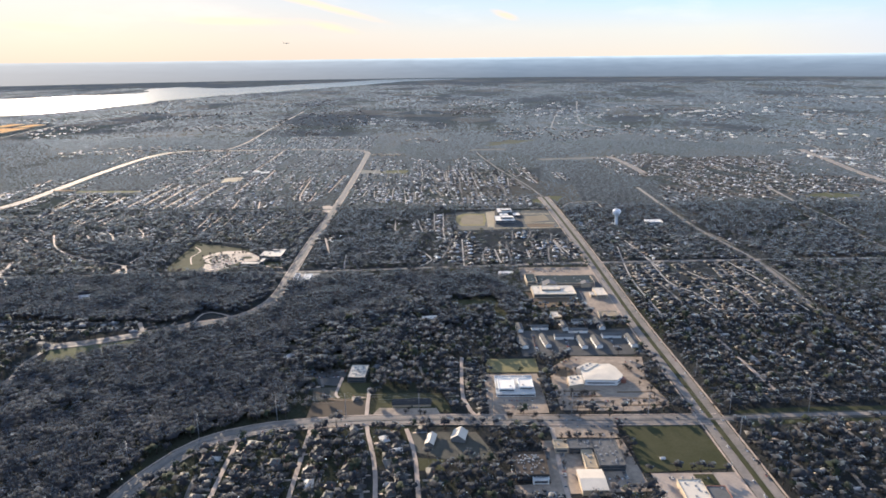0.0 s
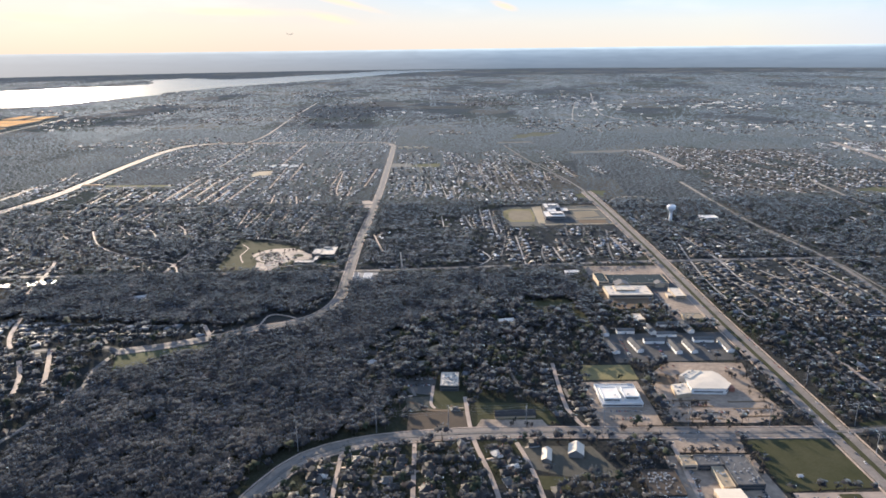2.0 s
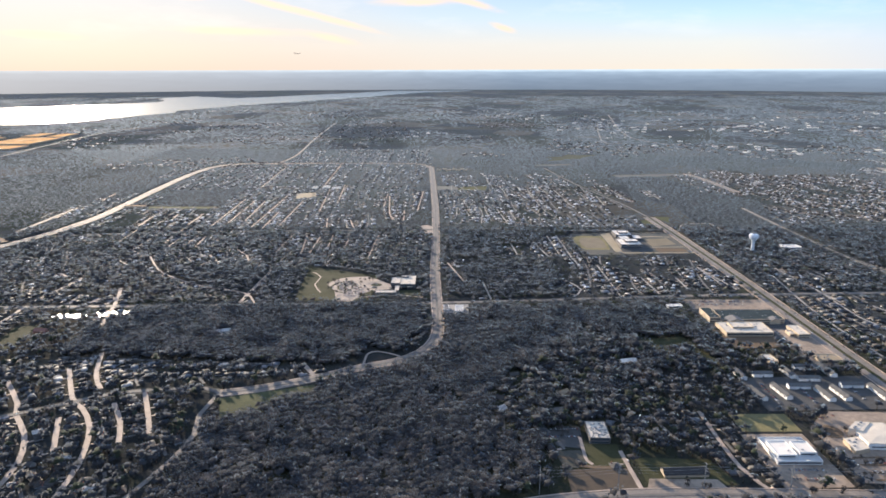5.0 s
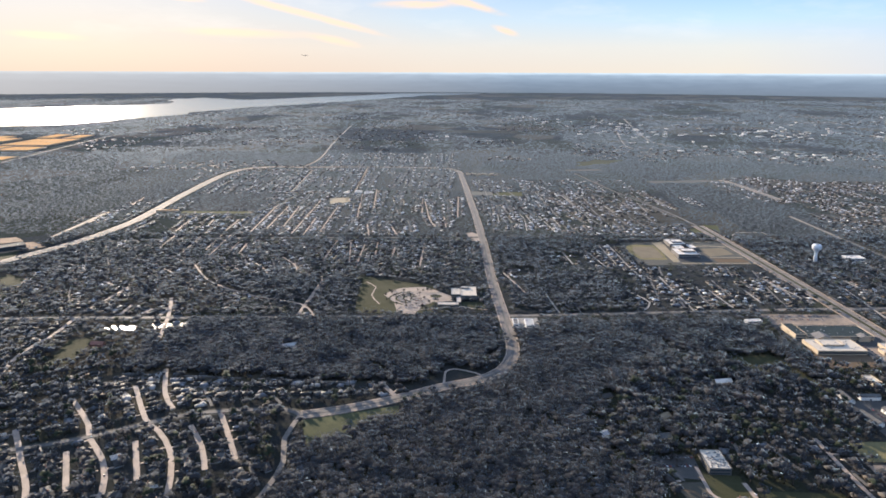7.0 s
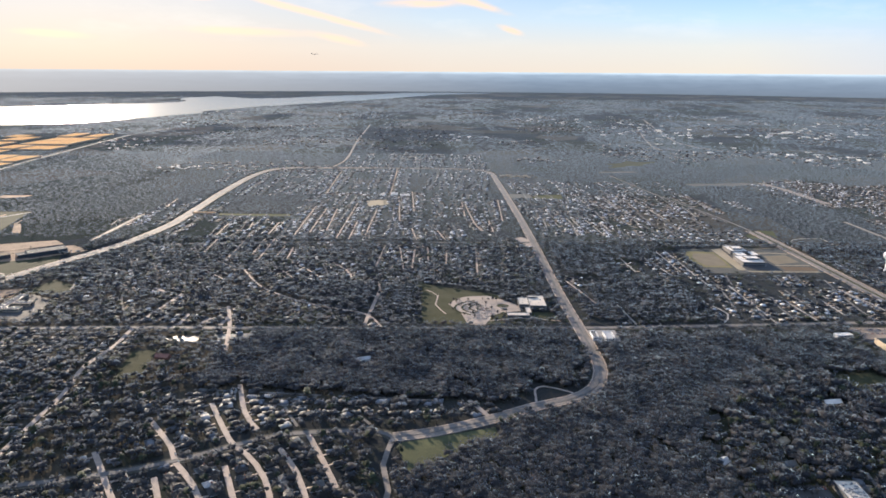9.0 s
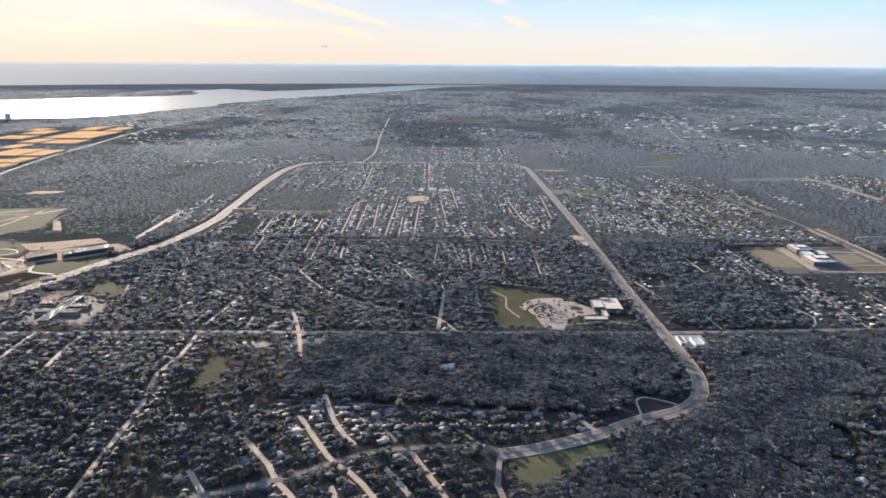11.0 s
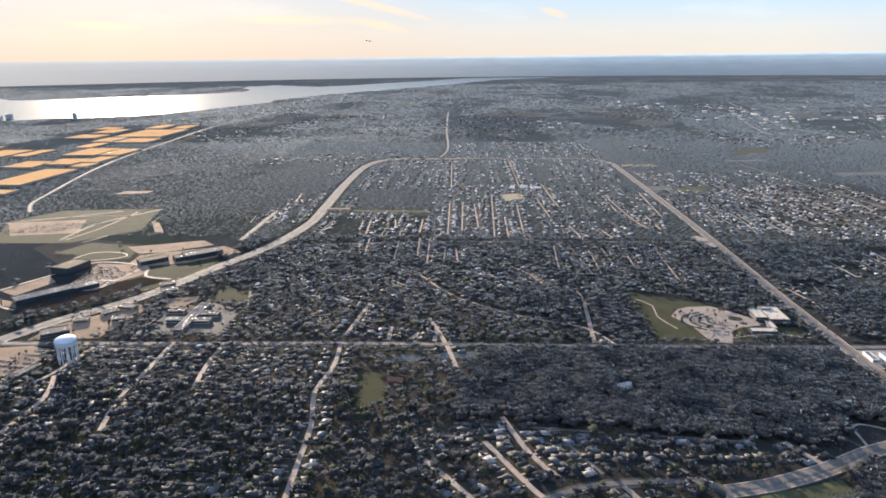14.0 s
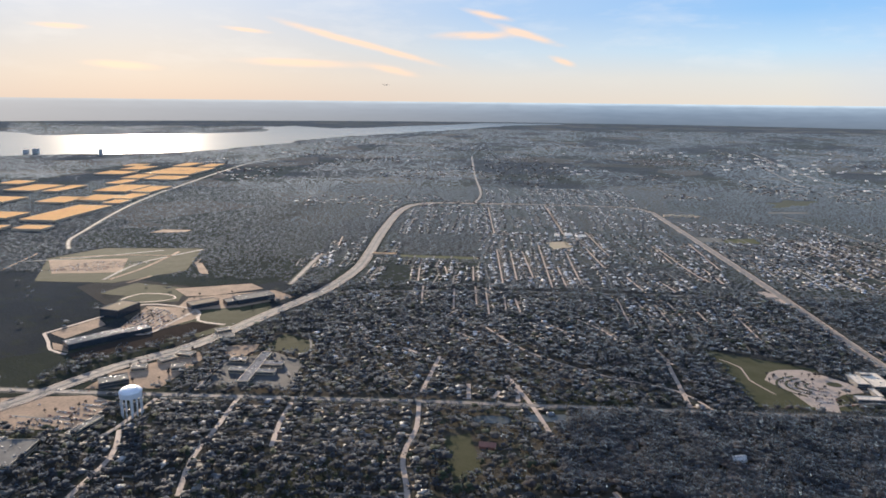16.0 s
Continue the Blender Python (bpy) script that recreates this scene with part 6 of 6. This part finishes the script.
# rows of parked cars: x, y of the row's start, turn of the row, count, share of places taken
ROWS = [(23, 224, 0, 12, 0.6), (22, 219, 0, 14, 0.8), (46, 223, 0, 18, 0.5), (46, 228, 0, 14, 0.4), (66, 224, 0, 14, 0.4), (46, 255, 20, 12, 0.5), (74, 256, 0, 8, 0.5), (-50, 244, 2, 12, 0.7), (-49, 249, 2, 11, 0.7), (-48, 253, 2, 10, 0.6),
        (41, 201, -2, 18, 0.4), (41, 206, -2, 18, 0.4), (22, 178, 84, 12, 0.8), (37, 172, 84, 20, 0.8), (47, 176, 0, 10, 0.7), (56, 172, 90, 9, 0.7), (67, 176, 0, 18, 0.4), (47, 384, 0, 34, 0.6), (47, 379, 0, 30, 0.5), (48, 340, 0, 16, 0.5),
        (74, 330, 90, 16, 0.5), (41, 268, 90, 18, 0.7), (55, 268, 90, 18, 0.7), (75, 268, 90, 16, 0.6), (38, 498, 0, 20, 0.5), (38, 545, 0, 20, 0.6), (-84, 369, 0, 7, 0.6)]
for i in range(7):
    ROWS.append((-152 + i * 1.4, 421 - i * 4.4, -12, 16, 0.75))
for i in range(9):
    ROWS.append((-472 + i * 3, 332 + i * 3.6, -8, 24, 0.75))
for i in range(9):
    ROWS.append((-490 + i * 2.9, 459 - i * 1.7, 88, 32, 0.5))
for i in range(8):
    ROWS.append((-622 + i * 4, 562 + i * 4.6, 8, 50, 0.5))
for x, y, t, k, share in ROWS:
    c, s = math.cos(radians(t)), math.sin(radians(t))
    for i in range(k):
        px, py = x + c * i * 0.95, y + s * i * 0.95
        if rng.random() < share and plan_at(px, py) == 2:
            CARS.append((px, py, t + 90 + rng.uniform(-4, 4) + rng.choice((0, 180)), 0.12))
for pts, off, k in (([(96, 150), (92, 400)], 2.5, 34), ([(96, 150), (92, 400)], -2.5, 34), ([(90, 410), (88, 590)], 2.5, 14), ([(-94, 540), (-91, 385)], 2.0, 12), ([(-94, 540), (-91, 385)], -2.0, 12), ([(-60, 206), (90, 210)], 0.8, 12),
                    ([(-456, 400), (-416, 485)], 3, 16), ([(-456, 400), (-416, 485)], -3, 16), ([(-414, 490), (-386, 580)], 3, 16), ([(-414, 490), (-386, 580)], -3, 14), ([(-480, 368), (-310, 375)], 0.7, 16), ([(-200, 378), (-92, 382)], 0.7, 6)):
    (ax, ay), (bx, by) = pts
    d = math.hypot(bx - ax, by - ay)
    turn = math.degrees(math.atan2(by - ay, bx - ax))
    for _ in range(k):
        u = rng.random()
        CARS.append((ax + (bx - ax) * u - (by - ay) / d * off, ay + (by - ay) * u + (bx - ax) / d * off, turn + (0 if off > 0 else 180), 0.22))
CARS.sort(key=lambda c: min(abs(c[1] - 190) + 0.3 * abs(c[0] - 20), abs(c[1] - 300) + 0.6 * abs(c[0] + 440)))
first_car = make_car(pose(CARS[0][0], CARS[0][1], CARS[0][3], 0, 0, CARS[0][2]))
for x, y, t, z in CARS[1:170]:
    copy_thing(first_car, pose(x, y, z, 0, 0, t))
rest = np.array(CARS[170:])
# more cars at the kerb of residential streets
kerb = []
for w in STREETS + block_streets[::2]:
    for a, b in zip(w, w[1:]):
        if rng.random() < 0.5:
            u, d = rng.random(), math.hypot(b[0] - a[0], b[1] - a[1]) + 1e-6
            kerb.append((a[0] + (b[0] - a[0]) * u - (b[1] - a[1]) / d * 0.7, a[1] + (b[1] - a[1]) * u + (b[0] - a[0]) / d * 0.7, math.degrees(math.atan2(b[1] - a[1], b[0] - a[0])), 0.14))
rest = np.concatenate((rest, np.array(kerb)))
merged("parked_cars", [(*spread(proto(car_body()), rest[:, :2], rest[:, 2], np.ones(len(rest)), None, 0.14), 0), (*spread(proto(car_cabin()), rest[:, :2], rest[:, 2], np.ones(len(rest)), None, 0.14), 1)], [M_CAR, M_GLASS], "cars parked in lots and along streets", "cars")


def make_tree(seed, m, label):
    ob = thing("tree", label, "tree", m, "trees in car parks and along roads")
    rg = random.Random(seed)
    part("trunk", tube(bmesh.new(), [(0, 0, -0.1), (0.02, 0.01, 0.6), (0.05, 0.03, 1.1), (0.06, 0.02, 1.6)], [0.11, 0.085, 0.06, 0.03], 6), M_BARK, ob)
    bm = bmesh.new()
    for i in range(6):
        a, e = i * 1.05 + rg.uniform(-0.3, 0.3), rg.uniform(0.4, 0.7)
        z = rg.uniform(0.6, 1.2)
        bar(bm, (0.03, 0.02, z), (e * math.cos(a), e * math.sin(a), z + rg.uniform(0.4, 0.8)), 0.025)
    part("limb", bm, M_BARK, ob)
    v, f = crown_shape(seed, 5, 120, 0.95, 1.45, 0.13)
    me = new_mesh("crown", v, [tuple(int(i) for i in q) for q in f], M_TWIGS_ONE)
    crown = new("crown", me)
    crown.parent = ob
    return ob


SPOTS = []
for x0, y0, x1, y1, k in ((44, 219, 83, 222, 16), (43, 226, 58, 231, 12), (44, 240, 54, 259, 10), (72, 246, 84, 260, 12), (76, 222, 83, 240, 10), (15, 211, 60, 213, 12), (39, 197.5, 60, 199, 8), (60, 182, 62, 208, 10), (-25, 214, 3, 217, 8), (-48, 240, -40, 256, 10),
                          (46, 386, 88, 388, 8), (-156, 390, -130, 424, 26), (-462, 320, -430, 362, 30), (-492, 446, -466, 486, 30), (-412, 384, -372, 428, 20), (98, 150, 100, 400, 26), (-455, 380, -424, 424, 22), (-476, 490, -420, 530, 16), (36, 170, 60, 196, 10)):
    for _ in range(k):
        SPOTS.append((rng.uniform(x0, x1), rng.uniform(y0, y1)))
variants = [make_tree(200 + i, pose(*SPOTS[i], 0, 0, 0, 40 * i), "small bare shade tree in a paved lot") for i in range(5)]
for i, (x, y) in enumerate(SPOTS[5:]):
    s = rng.uniform(0.65, 1.25)
    ob = copy_thing(variants[i % 5], pose(x, y, 0, 0, 0, rng.uniform(0, 360)))
    ob.scale = (s, s, s * rng.uniform(0.85, 1.1))


def make_pole(m):
    ob = thing("power_pole", "tall grey steel power pole with crossarms", "power pole", m, "power poles")
    part("mast", tube(bmesh.new(), [(0, 0, -0.1), (0, 0, 5.0), (0, 0, 9.0)], [0.13, 0.1, 0.06], 8), M_STEEL, ob)
    for z, e in ((6.6, 0.9), (7.6, 1.0), (8.6, 0.8)):
        part("crossarm", bar(bmesh.new(), (0, -e, z + 0.15), (0, e, z + 0.15), 0.05), M_STEEL, ob)
    return ob


POLES = [(-58, 211.5), (-34, 213.5), (-8, 213.8), (18, 213.5), (46, 213), (73, 213), (102, 214), (130, 214.5), (160, 215), (98, 196), (99, 240), (-82, 201), (-98, 184)]
pole = make_pole(pose(*POLES[0], 0))
for x, y in POLES[1:]:
    copy_thing(pole, pose(x, y, 0, 0, 0, rng.uniform(-15, 15)))
for (ax, ay), (bx, by) in zip(POLES[:8], POLES[1:9]):
    bm = bmesh.new()
    for z in (6.7, 7.7, 8.7):
        for side in (-0.8, 0.8):
            last = None
            for i in range(9):
                u = i / 8
                q = (ax + (bx - ax) * u, ay + (by - ay) * u + side, z - 1.6 * u * (1 - u) * 4 * 0.35)
                if last:
                    bar(bm, last, q, 0.012)
                last = q
    tagged(part("power_line", bm, M_STEEL, None), "thin sagging power cables between poles", "cable", "power lines")

# distant airliner in level flight
plane = thing("airliner", "distant airliner in level flight over the lake", "airplane", pose(-140 - 930, 60 + 4590, 124 + 106, 0, 0, 0))
L = 22.0
bm = bmesh.new()
rings = []
for u, r in ((-1.0, 0.02), (-0.9, 0.055), (-0.6, 0.1), (0.7, 0.1), (0.9, 0.07), (1.0, 0.015)):
    rings.append([bm.verts.new((u * L, r * L * 0.55 * math.cos(a * math.pi / 6), r * L * 0.55 * math.sin(a * math.pi / 6))) for a in range(12)])
for a, b in zip(rings, rings[1:]):
    for i in range(12):
        bm.faces.new((a[i - 1], a[i], b[i], b[i - 1]))
part("fuselage", bm, M_GREY_ROOF, plane)
for s in (-1, 1):
    bm = bmesh.new()
    prism(bm, [(0.2 * L, 0), (-0.15 * L, 0), (-0.3 * L, s * 0.95 * L), (-0.18 * L, s * 0.95 * L)], -0.5, 0.4)
    wing = part("wing", bm, M_GREY_ROOF, plane)
    part("engine", boxes((-0.05 * L, s * 0.3 * L - 1.6, -3.6, 0.2 * L, s * 0.3 * L + 1.6, -0.6)), M_STEEL, wing)
    bm = bmesh.new()
    prism(bm, [(-0.75 * L, 0), (-0.95 * L, 0), (-1.02 * L, s * 0.35 * L), (-0.94 * L, s * 0.35 * L)], 0.6, 1.2)
    part("tailplane", bm, M_GREY_ROOF, plane)
part("fin", bar(bmesh.new(), (-0.85 * L, 0, 0), (-1.0 * L, 0, 0.34 * L), 1.8), M_GREY_ROOF, plane)
